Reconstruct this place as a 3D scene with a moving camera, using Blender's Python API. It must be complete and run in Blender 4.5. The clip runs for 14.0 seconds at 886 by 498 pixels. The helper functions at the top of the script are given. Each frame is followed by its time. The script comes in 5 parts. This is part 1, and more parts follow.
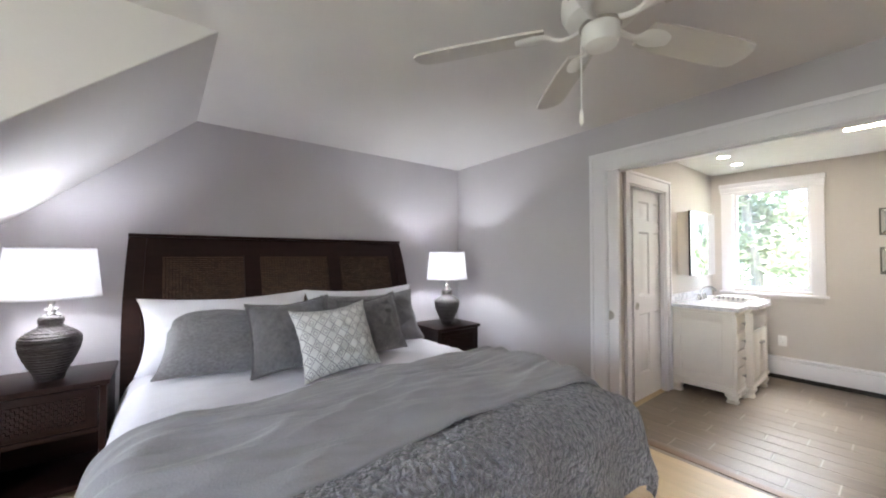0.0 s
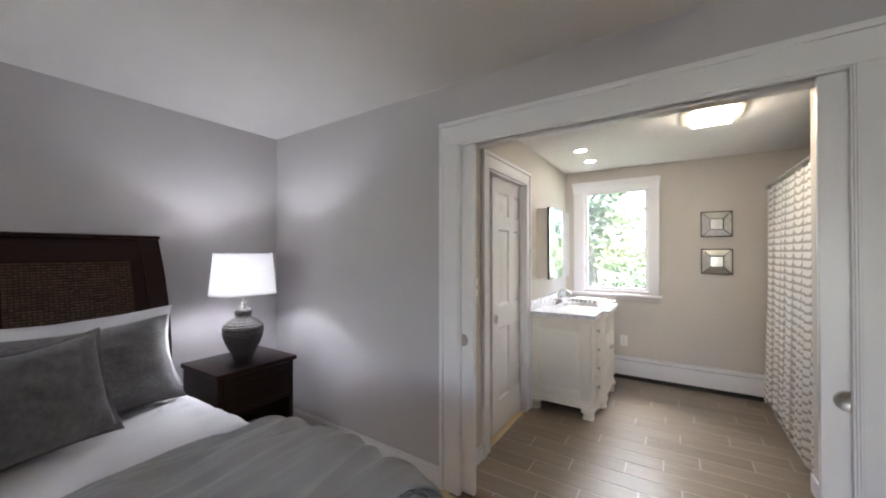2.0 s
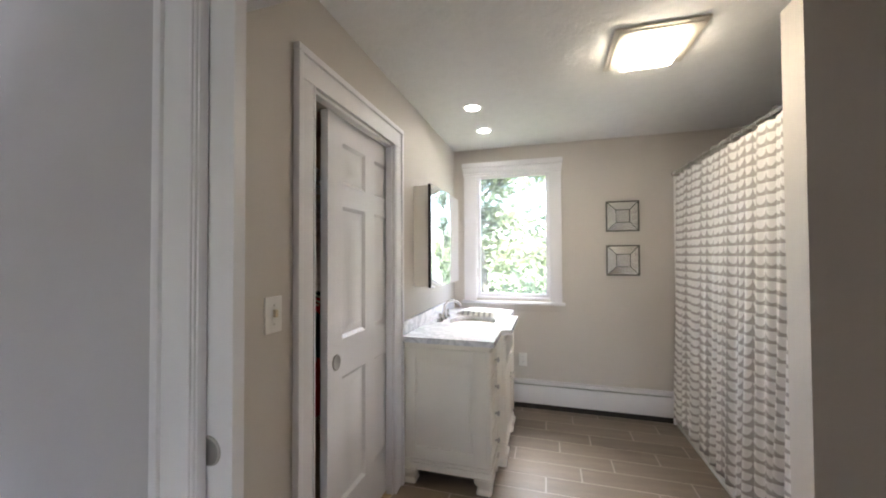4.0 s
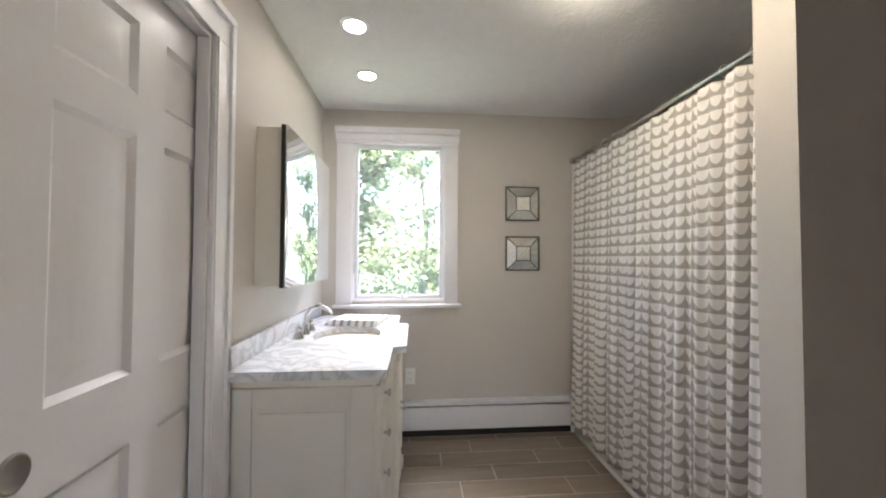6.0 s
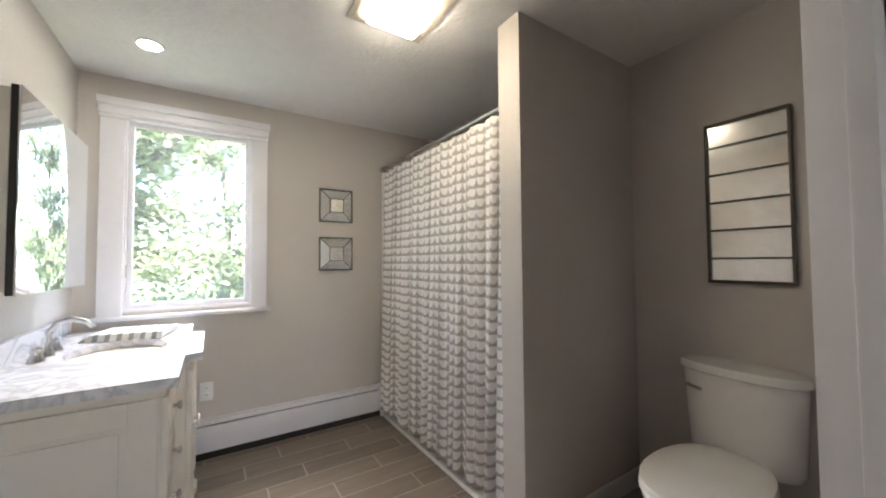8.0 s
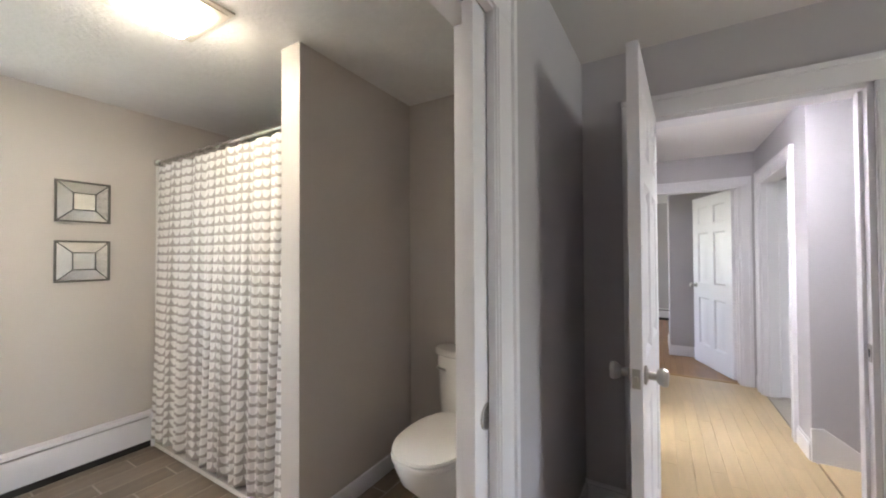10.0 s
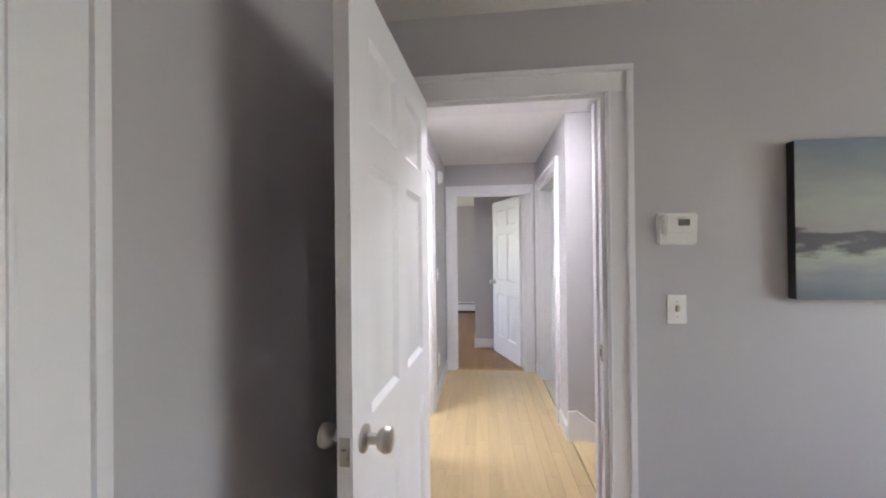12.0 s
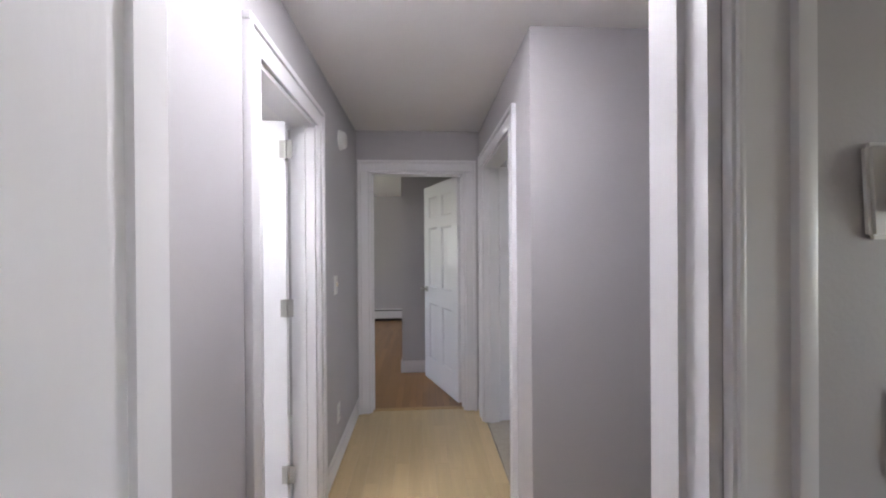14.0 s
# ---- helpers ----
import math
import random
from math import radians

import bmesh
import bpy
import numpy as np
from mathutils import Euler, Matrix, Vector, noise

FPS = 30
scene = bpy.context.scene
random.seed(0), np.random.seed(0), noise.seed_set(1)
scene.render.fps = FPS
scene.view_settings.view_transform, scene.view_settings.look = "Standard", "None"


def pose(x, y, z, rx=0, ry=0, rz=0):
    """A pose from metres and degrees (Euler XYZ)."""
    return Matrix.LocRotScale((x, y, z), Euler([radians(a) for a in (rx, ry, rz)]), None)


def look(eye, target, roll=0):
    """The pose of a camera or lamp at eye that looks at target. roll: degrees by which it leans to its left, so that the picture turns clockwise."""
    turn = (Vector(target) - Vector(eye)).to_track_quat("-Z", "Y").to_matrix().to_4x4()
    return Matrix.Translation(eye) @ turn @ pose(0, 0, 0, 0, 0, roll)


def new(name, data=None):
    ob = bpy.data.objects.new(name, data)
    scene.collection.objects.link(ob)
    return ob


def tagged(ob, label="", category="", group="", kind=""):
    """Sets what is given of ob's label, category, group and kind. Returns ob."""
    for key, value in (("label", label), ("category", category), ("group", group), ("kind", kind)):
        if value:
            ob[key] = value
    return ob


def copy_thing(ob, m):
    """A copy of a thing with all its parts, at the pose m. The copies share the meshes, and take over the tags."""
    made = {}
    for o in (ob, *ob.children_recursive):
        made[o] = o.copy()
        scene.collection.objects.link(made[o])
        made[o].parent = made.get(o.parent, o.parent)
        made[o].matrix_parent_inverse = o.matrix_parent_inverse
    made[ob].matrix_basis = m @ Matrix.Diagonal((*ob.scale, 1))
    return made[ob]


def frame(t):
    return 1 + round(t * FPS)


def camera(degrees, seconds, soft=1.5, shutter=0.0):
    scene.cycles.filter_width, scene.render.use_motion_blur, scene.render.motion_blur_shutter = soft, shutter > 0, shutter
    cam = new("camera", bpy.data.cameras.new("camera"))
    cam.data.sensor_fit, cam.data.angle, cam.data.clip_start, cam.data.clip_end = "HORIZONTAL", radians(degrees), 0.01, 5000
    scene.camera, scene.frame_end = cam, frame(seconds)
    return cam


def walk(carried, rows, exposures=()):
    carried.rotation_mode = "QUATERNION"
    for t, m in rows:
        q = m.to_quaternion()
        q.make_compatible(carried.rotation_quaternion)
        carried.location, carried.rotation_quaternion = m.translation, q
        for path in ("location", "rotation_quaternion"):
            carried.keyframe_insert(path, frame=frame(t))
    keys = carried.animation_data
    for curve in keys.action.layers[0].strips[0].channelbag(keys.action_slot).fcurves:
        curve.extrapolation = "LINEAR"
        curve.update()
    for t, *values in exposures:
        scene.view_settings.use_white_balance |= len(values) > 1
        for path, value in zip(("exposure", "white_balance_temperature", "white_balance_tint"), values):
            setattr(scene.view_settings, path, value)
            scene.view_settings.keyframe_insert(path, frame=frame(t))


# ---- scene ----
cam = camera(101.7, 14.0, soft=2.0)
PATH = [
    (0, (-0.079, 0.01, 1.339), (1.146, 1.591, 1.381), 0.0),
    (0.5, (0.105, 0.084, 1.367), (1.462, 1.553, 1.405), 0.0),
    (1, (0.316, 0.226, 1.371), (1.797, 1.57, 1.408), 0.1),
    (1.5, (0.562, 0.312, 1.365), (2.148, 1.531, 1.398), 0.1),
    (2, (0.846, 0.413, 1.391), (2.532, 1.488, 1.41), 0.0),
    (2.5, (1.114, 0.509, 1.396), (2.884, 1.441, 1.424), 0.0),
    (3, (1.402, 0.57, 1.389), (3.233, 1.372, 1.421), 0.2),
    (3.2, (1.53, 0.585, 1.386), (3.383, 1.336, 1.417), 0.0),
    (5.5, (2.585, 0.831, 1.263), (4.583, 0.897, 1.318), 0.3),
    (6, (2.689, 0.853, 1.262), (4.682, 0.694, 1.314), 0.2),
    (6.5, (2.714, 0.85, 1.229), (4.677, 0.473, 1.302), 0.1),
    (7, (2.674, 0.866, 1.201), (4.57, 0.238, 1.295), -0.4),
    (9.3, (2.307, 0.849, 1.307), (3.597, -0.679, 1.34), -0.1),
    (9.5, (2.277, 0.853, 1.312), (3.496, -0.732, 1.349), -0.3),
    (10, (2.208, 0.832, 1.33), (3.236, -0.883, 1.361), -0.3),
    (10.5, (2.127, 0.793, 1.336), (2.953, -1.029, 1.37), -0.6),
    (11, (2.07, 0.683, 1.34), (2.685, -1.22, 1.366), -0.6),
    (11.5, (2.04, 0.522, 1.359), (2.45, -1.435, 1.374), -0.4),
    (12, (1.982, 0.294, 1.361), (2.2, -1.694, 1.372), -0.6),
    (12.5, (1.939, 0.056, 1.37), (2.008, -1.943, 1.377), -0.8),
    (13, (1.916, -0.221, 1.366), (1.892, -2.22, 1.367), -0.4),
    (13.5, (1.885, -0.517, 1.368), (1.792, -2.515, 1.367), -0.5),
    (14, (1.862, -0.809, 1.369), (1.75, -2.805, 1.362), -0.4),
]
EXPOSURES = [(0.0, 4.48), (1.5, 4.2), (3.0, 4.0), (5.5, 3.86), (7.0, 3.66), (9.5, 4.48), (11.0, 4.58), (12.0, 4.48), (13.0, 4.14), (14.0, 3.76)]
walk(cam, [(t, look(eye, target, roll)) for t, eye, target, roll in PATH], EXPOSURES)

# ---- world, sun and large lights ----
world = bpy.data.worlds.new("sky")
scene.world = world
world.use_nodes = True
sky = world.node_tree.nodes.new("ShaderNodeTexSky")
sky.sky_type, sky.sun_disc = "NISHITA", False
sky.sun_elevation, sky.sun_rotation = radians(53), radians(-163)
back = world.node_tree.nodes["Background"]
back.inputs["Strength"].default_value = 0.15
world.node_tree.links.new(sky.outputs[0], back.inputs[0])
sun = new("sun", bpy.data.lights.new("sun", "SUN"))
sun.data.energy, sun.data.angle, sun.data.color = 5.0, radians(0.5), (1.0, 0.96, 0.9)
sun.matrix_world = look((-3, -10, 14), (0, 0, 0))


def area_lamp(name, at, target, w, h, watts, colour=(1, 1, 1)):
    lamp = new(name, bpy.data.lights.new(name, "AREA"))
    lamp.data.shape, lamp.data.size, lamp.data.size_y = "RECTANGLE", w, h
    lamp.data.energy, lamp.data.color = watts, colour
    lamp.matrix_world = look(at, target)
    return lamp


def bulb(name, at, watts, colour=(1, 1, 1), r=0.028):
    lamp = new(name, bpy.data.lights.new(name, "POINT"))
    lamp.data.energy, lamp.data.color, lamp.data.shadow_soft_size = watts, colour, r
    lamp.location = at
    return lamp


area_lamp("daylight_bath_window", (6.7, 0.97, 3.1), (4.6, 0.9, 1.0), 1.8, 1.0, 17, (1.0, 0.98, 1.0))
# Far room's lamp sits in an unseen window, added to brighten that room.
area_lamp("far_room_fill", (4.98, -5.8, 1.4), (2.0, -5.6, 1.0), 1.2, 1.1, 2.0, (1.0, 0.97, 0.95))
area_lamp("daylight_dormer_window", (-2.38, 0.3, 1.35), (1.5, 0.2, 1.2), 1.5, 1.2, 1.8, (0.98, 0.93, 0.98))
bulb("bedside_bulb", (-0.56, 2.89, 1.24), 0.72, (0.90, 0.92, 1.0))
bulb("bedside_bulb", (2.172, 2.85, 1.24), 0.9, (0.90, 0.92, 1.0))

# ---- materials ----


def node(tree, kind, **values):
    n = tree.nodes.new(kind)
    for key, value in values.items():
        n.inputs[key.replace("_", " ")].default_value = value
    return n


def material(name, colour, rough=0.5, metal=0.0, vary=0.06, scale=8.0, bump=0.05, bump_scale=60.0, stretch=(1, 1, 1), by_object=0.0, by_island=0.0, sheen=0.0):
    """A surface with variation at two scales in object space, fine relief, and optional differences from piece to piece."""
    m = bpy.data.materials.new(name)
    m.use_nodes = True
    t = m.node_tree
    p = t.nodes["Principled BSDF"]
    p.inputs["Roughness"].default_value, p.inputs["Metallic"].default_value = rough, metal
    if sheen:
        p.inputs["Sheen Weight"].default_value = sheen
    co = t.nodes.new("ShaderNodeTexCoord")
    mp = t.nodes.new("ShaderNodeMapping")
    mp.inputs["Scale"].default_value = stretch
    t.links.new(co.outputs["Object"], mp.inputs[0])
    coarse = node(t, "ShaderNodeTexNoise", Scale=scale, Detail=4.0)
    fine = node(t, "ShaderNodeTexNoise", Scale=bump_scale, Detail=5.0)
    t.links.new(mp.outputs[0], coarse.inputs["Vector"])
    t.links.new(mp.outputs[0], fine.inputs["Vector"])
    both = t.nodes.new("ShaderNodeMath")
    both.operation = "MULTIPLY_ADD"
    t.links.new(coarse.outputs[0], both.inputs[0])
    both.inputs[1].default_value = 0.65
    half = t.nodes.new("ShaderNodeMath")
    half.operation = "MULTIPLY"
    t.links.new(fine.outputs[0], half.inputs[0])
    half.inputs[1].default_value = 0.35
    t.links.new(half.outputs[0], both.inputs[2])
    level = both.outputs[0]
    if by_object or by_island:
        src = t.nodes.new("ShaderNodeObjectInfo" if by_object else "ShaderNodeNewGeometry")
        out = src.outputs["Random"] if by_object else src.outputs["Random Per Island"]
        add = t.nodes.new("ShaderNodeMath")
        add.operation = "MULTIPLY_ADD"
        t.links.new(out, add.inputs[0])
        add.inputs[1].default_value = by_object or by_island
        t.links.new(level, add.inputs[2])
        shift = t.nodes.new("ShaderNodeMath")
        shift.operation = "SUBTRACT"
        t.links.new(add.outputs[0], shift.inputs[0])
        shift.inputs[1].default_value = (by_object or by_island) / 2
        level = shift.outputs[0]
    ramp = t.nodes.new("ShaderNodeMapRange")
    ramp.inputs["From Min"].default_value, ramp.inputs["From Max"].default_value = 0.2, 0.8
    ramp.inputs["To Min"].default_value, ramp.inputs["To Max"].default_value = 1 - vary, 1 + vary
    t.links.new(level, ramp.inputs["Value"])
    mix = t.nodes.new("ShaderNodeVectorMath")
    mix.operation = "SCALE"
    mix.inputs[0].default_value = colour
    t.links.new(ramp.outputs[0], mix.inputs["Scale"])
    t.links.new(mix.outputs[0], p.inputs["Base Color"])
    if bump:
        b = node(t, "ShaderNodeBump", Strength=bump, Distance=0.01)
        t.links.new(fine.outputs[0], b.inputs["Height"])
        t.links.new(b.outputs[0], p.inputs["Normal"])
    return m


def math_node(t, op, a, b=None, c=None):
    n = t.nodes.new("ShaderNodeMath")
    n.operation = op
    for i, v in enumerate((a, b, c)):
        if v is None:
            continue
        if isinstance(v, (int, float)):
            n.inputs[i].default_value = v
        else:
            t.links.new(v, n.inputs[i])
    return n.outputs[0]


def glow(name, colour, strength):
    m = bpy.data.materials.new(name)
    m.use_nodes = True
    p = m.node_tree.nodes["Principled BSDF"]
    p.inputs["Base Color"].default_value = (0.9, 0.9, 0.88, 1)
    p.inputs["Emission Color"].default_value = (*colour, 1)
    p.inputs["Emission Strength"].default_value = strength
    return m


def two_tone(m, mask, dark, light):
    """Feeds a 0..1 mask between two colours into the base colour."""
    t = m.node_tree
    mix = t.nodes.new("ShaderNodeMix")
    mix.data_type = "RGBA"
    mix.inputs[6].default_value, mix.inputs[7].default_value = (*light, 1), (*dark, 1)
    t.links.new(mask, mix.inputs[0])
    t.links.new(mix.outputs[2], t.nodes["Principled BSDF"].inputs["Base Color"])


def uv_axes(m, su, sv):
    t = m.node_tree
    uv = t.nodes.new("ShaderNodeUVMap")
    sep = t.nodes.new("ShaderNodeSeparateXYZ")
    t.links.new(uv.outputs[0], sep.inputs[0])
    return math_node(t, "MULTIPLY", sep.outputs[0], su), math_node(t, "MULTIPLY", sep.outputs[1], sv)


paint_grey = material("grey_wall_paint", (0.475, 0.455, 0.475), 0.55, vary=0.03, scale=2.5, bump=0.06, bump_scale=140)
paint_greige = material("warm_grey_wall_paint", (0.54, 0.50, 0.465), 0.55, vary=0.03, scale=2.5, bump=0.06, bump_scale=140)
paint_white_wall = material("white_wall_paint", (0.75, 0.75, 0.76), 0.5, vary=0.02, scale=3, bump=0.04)
ceiling_paint = material("white_ceiling_paint", (0.68, 0.66, 0.655), 0.8, vary=0.03, scale=2, bump=0.06, bump_scale=90)
# Ceiling paint lightened for the hall, where the dome throws little light upwards.
ceiling_brightened = material("brightened_white_ceiling_paint", (0.82, 0.80, 0.80), 0.8, vary=0.03, scale=2, bump=0.06, bump_scale=90)
ceiling_rough = material("textured_white_ceiling", (0.72, 0.71, 0.70), 0.85, vary=0.05, scale=14, bump=0.3, bump_scale=45)
trim_white = material("white_trim_enamel", (0.74, 0.725, 0.75), 0.32, vary=0.02, scale=6, bump=0.03, bump_scale=40)
door_white = material("white_door_enamel", (0.755, 0.74, 0.77), 0.34, vary=0.02, scale=5, bump=0.05, bump_scale=70, stretch=(1, 1, 0.15))
vanity_white = material("cream_vanity_enamel", (0.76, 0.71, 0.64), 0.3, vary=0.03, scale=7, bump=0.03)
porcelain = material("white_porcelain", (0.78, 0.76, 0.73), 0.12, vary=0.01, bump=0)
chrome = material("brushed_chrome", (0.62, 0.61, 0.6), 0.22, 1.0, vary=0.05, bump=0.02)
champagne = material("champagne_enamel", (0.60, 0.55, 0.48), 0.45, 0.15, vary=0.08, bump=0.02)
nickel = material("satin_nickel", (0.45, 0.43, 0.41), 0.34, 1.0, vary=0.06, bump=0.02)
dark_wood = material("dark_espresso_wood", (0.020, 0.0085, 0.0072), 0.36, vary=0.35, scale=5, bump=0.06, bump_scale=50, stretch=(0.6, 4, 6))
weave_brown = material("woven_brown_rattan", (0.105, 0.066, 0.046), 0.6, vary=0.3, scale=30, bump=0.25, bump_scale=160, by_island=0.6)
weave_dark = material("dark_stained_weave", (0.022, 0.010, 0.008), 0.5, vary=0.35, scale=30, bump=0.2, bump_scale=160, by_island=0.6)
for m in (dark_wood, weave_brown, weave_dark):
    m.node_tree.nodes["Principled BSDF"].inputs["Specular IOR Level"].default_value = 0.18
linen_white = material("white_cotton_sheet", (0.74, 0.73, 0.77), 0.85, vary=0.03, scale=5, bump=0.12, bump_scale=120, sheen=0.2)
comforter_grey = material("smooth_grey_comforter", (0.29, 0.285, 0.295), 0.8, vary=0.10, scale=9, bump=0.25, bump_scale=150, sheen=0.3)
sham_grey = material("grey_textured_sham", (0.185, 0.18, 0.187), 0.9, vary=0.55, scale=55, bump=0.7, bump_scale=95, stretch=(1, 1, 2.6), sheen=0.3)
cushion_grey = material("slate_grey_linen", (0.14, 0.136, 0.142), 0.9, vary=0.45, scale=40, bump=0.35, bump_scale=210, sheen=0.3)
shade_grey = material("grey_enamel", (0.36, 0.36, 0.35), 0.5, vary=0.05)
# Fan white darkened: underside shade and spin blur put into the blade colour.
blade_white = material("dimmed_white_blade_laminate", (0.54, 0.52, 0.49), 0.5, vary=0.05, scale=4, bump=0.04, stretch=(0.5, 4, 1))
fan_white = material("white_fan_enamel", (0.72, 0.72, 0.70), 0.3, vary=0.02, bump=0.02)
plastic_white = material("white_plastic", (0.76, 0.75, 0.73), 0.4, vary=0.01, bump=0)
black_paint = material("black_edge_paint", (0.012, 0.012, 0.014), 0.5, vary=0.2)
grout = material("pale_grout", (0.40, 0.36, 0.31), 0.9, vary=0.1, scale=30)
tile_wood = material("wood_look_tile", (0.195, 0.155, 0.120), 0.36, vary=0.3, scale=3, bump=0.05, bump_scale=28, stretch=(7, 0.8, 1), by_object=0.25)
maple = material("light_maple_strip", (0.53, 0.40, 0.225), 0.3, vary=0.14, scale=3, bump=0.02, bump_scale=40, stretch=(9, 0.6, 1), by_object=0.3)
maple_rest = material("light_maple_strip_rest", (0.53, 0.40, 0.225), 0.3, vary=0.14, scale=3, bump=0.02, bump_scale=40, stretch=(9, 0.6, 1), by_island=0.8)
oak = material("honey_oak_strip", (0.27, 0.14, 0.055), 0.3, vary=0.16, scale=3, bump=0.03, bump_scale=40, stretch=(9, 0.6, 1), by_island=0.8)
carpet = material("beige_carpet", (0.42, 0.38, 0.33), 0.95, vary=0.12, scale=30, bump=0.5, bump_scale=220)
gap_dark = material("dark_seam", (0.03, 0.025, 0.02), 0.8)
heater_dark = material("dark_heater_gap", (0.02, 0.018, 0.017), 0.7)
closet_dark = material("closet_wall_paint", (0.62, 0.45, 0.32), 0.7, vary=0.05)
red_cloth = material("red_cloth", (0.5, 0.015, 0.02), 0.85, vary=0.2, scale=12, bump=0.3)
dark_cloth = material("dark_cloth", (0.02, 0.018, 0.022), 0.9, vary=0.4, scale=10, bump=0.3)
print_cloth = material("floral_cloth", (0.58, 0.49, 0.46), 0.9, vary=0.6, scale=26, bump=0.2)
cream_cloth = material("cream_hanger_plastic", (0.55, 0.46, 0.34), 0.5, vary=0.05)
pink_cloth = material("pink_cloth", (0.5, 0.10, 0.22), 0.85, vary=0.3, scale=20)
green_cloth = material("green_cloth", (0.16, 0.28, 0.10), 0.85, vary=0.15, scale=20)
lcd = material("grey_display", (0.12, 0.13, 0.12), 0.25, vary=0.05, bump=0)
leaf_green = material("bright_leaf", (0.19, 0.225, 0.14), 0.5, vary=0.5, scale=1.2, bump=0, by_island=0.9)
t = leaf_green.node_tree
shine = t.nodes.new("ShaderNodeBsdfTranslucent")
shine.inputs[0].default_value = (0.25, 0.30, 0.17, 1)
mx = t.nodes.new("ShaderNodeMixShader")
mx.inputs[0].default_value = 0.4
t.links.new(t.nodes["Principled BSDF"].outputs[0], mx.inputs[1])
t.links.new(shine.outputs[0], mx.inputs[2])
t.links.new(mx.outputs[0], t.nodes["Material Output"].inputs[0])
bark = material("bark", (0.16, 0.14, 0.12), 0.9, vary=0.3, scale=9, bump=0.5)
grass = material("grass", (0.085, 0.115, 0.05), 0.9, vary=0.3, scale=1.5, bump=0.4)
siding = material("roof_felt", (0.1, 0.1, 0.1), 0.9)

lamp_body = material("dark_ribbed_ceramic", (0.036, 0.028, 0.027), 0.38, vary=0.75, scale=38, bump=1.0, bump_scale=55, stretch=(1, 1, 3.2))

marble = material("white_marble", (0.74, 0.74, 0.76), 0.12, vary=0.02, bump=0)
t = marble.node_tree
veins = node(t, "ShaderNodeTexNoise", Scale=5.0, Detail=8.0, Distortion=2.2)
t.links.new(t.nodes["Texture Coordinate"].outputs["Object"], veins.inputs["Vector"])
thin = math_node(t, "SUBTRACT", veins.outputs[0], 0.5)
thin = math_node(t, "ABSOLUTE", thin)
thin = math_node(t, "MULTIPLY", thin, 11.0)
thin = math_node(t, "SUBTRACT", 1.0, thin)
thin = math_node(t, "MAXIMUM", thin, 0.0)
two_tone(marble, math_node(t, "MULTIPLY", thin, 0.6), (0.38, 0.39, 0.43), (0.76, 0.76, 0.79))

sherpa = material("grey_sherpa_pile", (0.19, 0.195, 0.215), 0.95, vary=0.12, sheen=0.5, bump=0)
t = sherpa.node_tree
curl = node(t, "ShaderNodeTexVoronoi", Scale=46.0)
wob = node(t, "ShaderNodeTexNoise", Scale=30.0, Detail=3.0)
vm = t.nodes.new("ShaderNodeVectorMath")
vm.operation = "MULTIPLY_ADD"
vm.inputs[1].default_value = (0.05, 0.05, 0.05)
t.links.new(t.nodes["Texture Coordinate"].outputs["Object"], wob.inputs["Vector"])
t.links.new(wob.outputs["Color"], vm.inputs[0])
t.links.new(t.nodes["Texture Coordinate"].outputs["Object"], vm.inputs[2])
t.links.new(vm.outputs[0], curl.inputs["Vector"])
two_tone(sherpa, math_node(t, "MULTIPLY", curl.outputs["Distance"], 1.0), (0.13, 0.13, 0.145), (0.36, 0.36, 0.375))
pile = node(t, "ShaderNodeBump", Strength=1.0, Distance=0.03)
pile.invert = True
t.links.new(curl.outputs["Distance"], pile.inputs["Height"])
t.links.new(pile.outputs[0], t.nodes["Principled BSDF"].inputs["Normal"])

# trellis print of the small cushion: interlaced diamonds
trellis = material("trellis_print_cotton", (0.6, 0.6, 0.58), 0.9, vary=0.03, bump=0.2, bump_scale=200)
t = trellis.node_tree
u, v = uv_axes(trellis, 8.0, 6.0)


def diamond(t, u, v):
    """Distance from the middle of a diamond cell, 0.5 on its edges."""
    du = math_node(t, "ABSOLUTE", math_node(t, "SUBTRACT", math_node(t, "FRACT", u), 0.5))
    dv = math_node(t, "ABSOLUTE", math_node(t, "SUBTRACT", math_node(t, "FRACT", v), 0.5))
    return math_node(t, "ADD", du, dv)


def near_value(t, x, value, width):
    return math_node(t, "LESS_THAN", math_node(t, "ABSOLUTE", math_node(t, "SUBTRACT", x, value)), width)


cell = diamond(t, u, v)
lines = math_node(t, "MAXIMUM", near_value(t, cell, 0.5, 0.055), near_value(t, cell, 0.24, 0.045))
two_tone(trellis, lines, (0.27, 0.27, 0.275), (0.62, 0.62, 0.60))

# shower curtain print: rows of grey half moons on white
moons = material("half_moon_print_curtain", (0.7, 0.69, 0.66), 0.8, vary=0.03, bump=0.15, bump_scale=180)
t = moons.node_tree
u, v = uv_axes(moons, 1 / 0.064, 1 / 0.059)
fu = math_node(t, "MULTIPLY", math_node(t, "SUBTRACT", math_node(t, "FRACT", u), 0.5), 2.12)
fv = math_node(t, "SUBTRACT", 1.0, math_node(t, "FRACT", v))
r2 = math_node(t, "ADD", math_node(t, "POWER", math_node(t, "ABSOLUTE", fu), 2.0), math_node(t, "POWER", math_node(t, "MULTIPLY", fv, 1.35), 2.0))
two_tone(moons, math_node(t, "LESS_THAN", r2, 1.0), (0.76, 0.74, 0.72), (0.40, 0.37, 0.35))

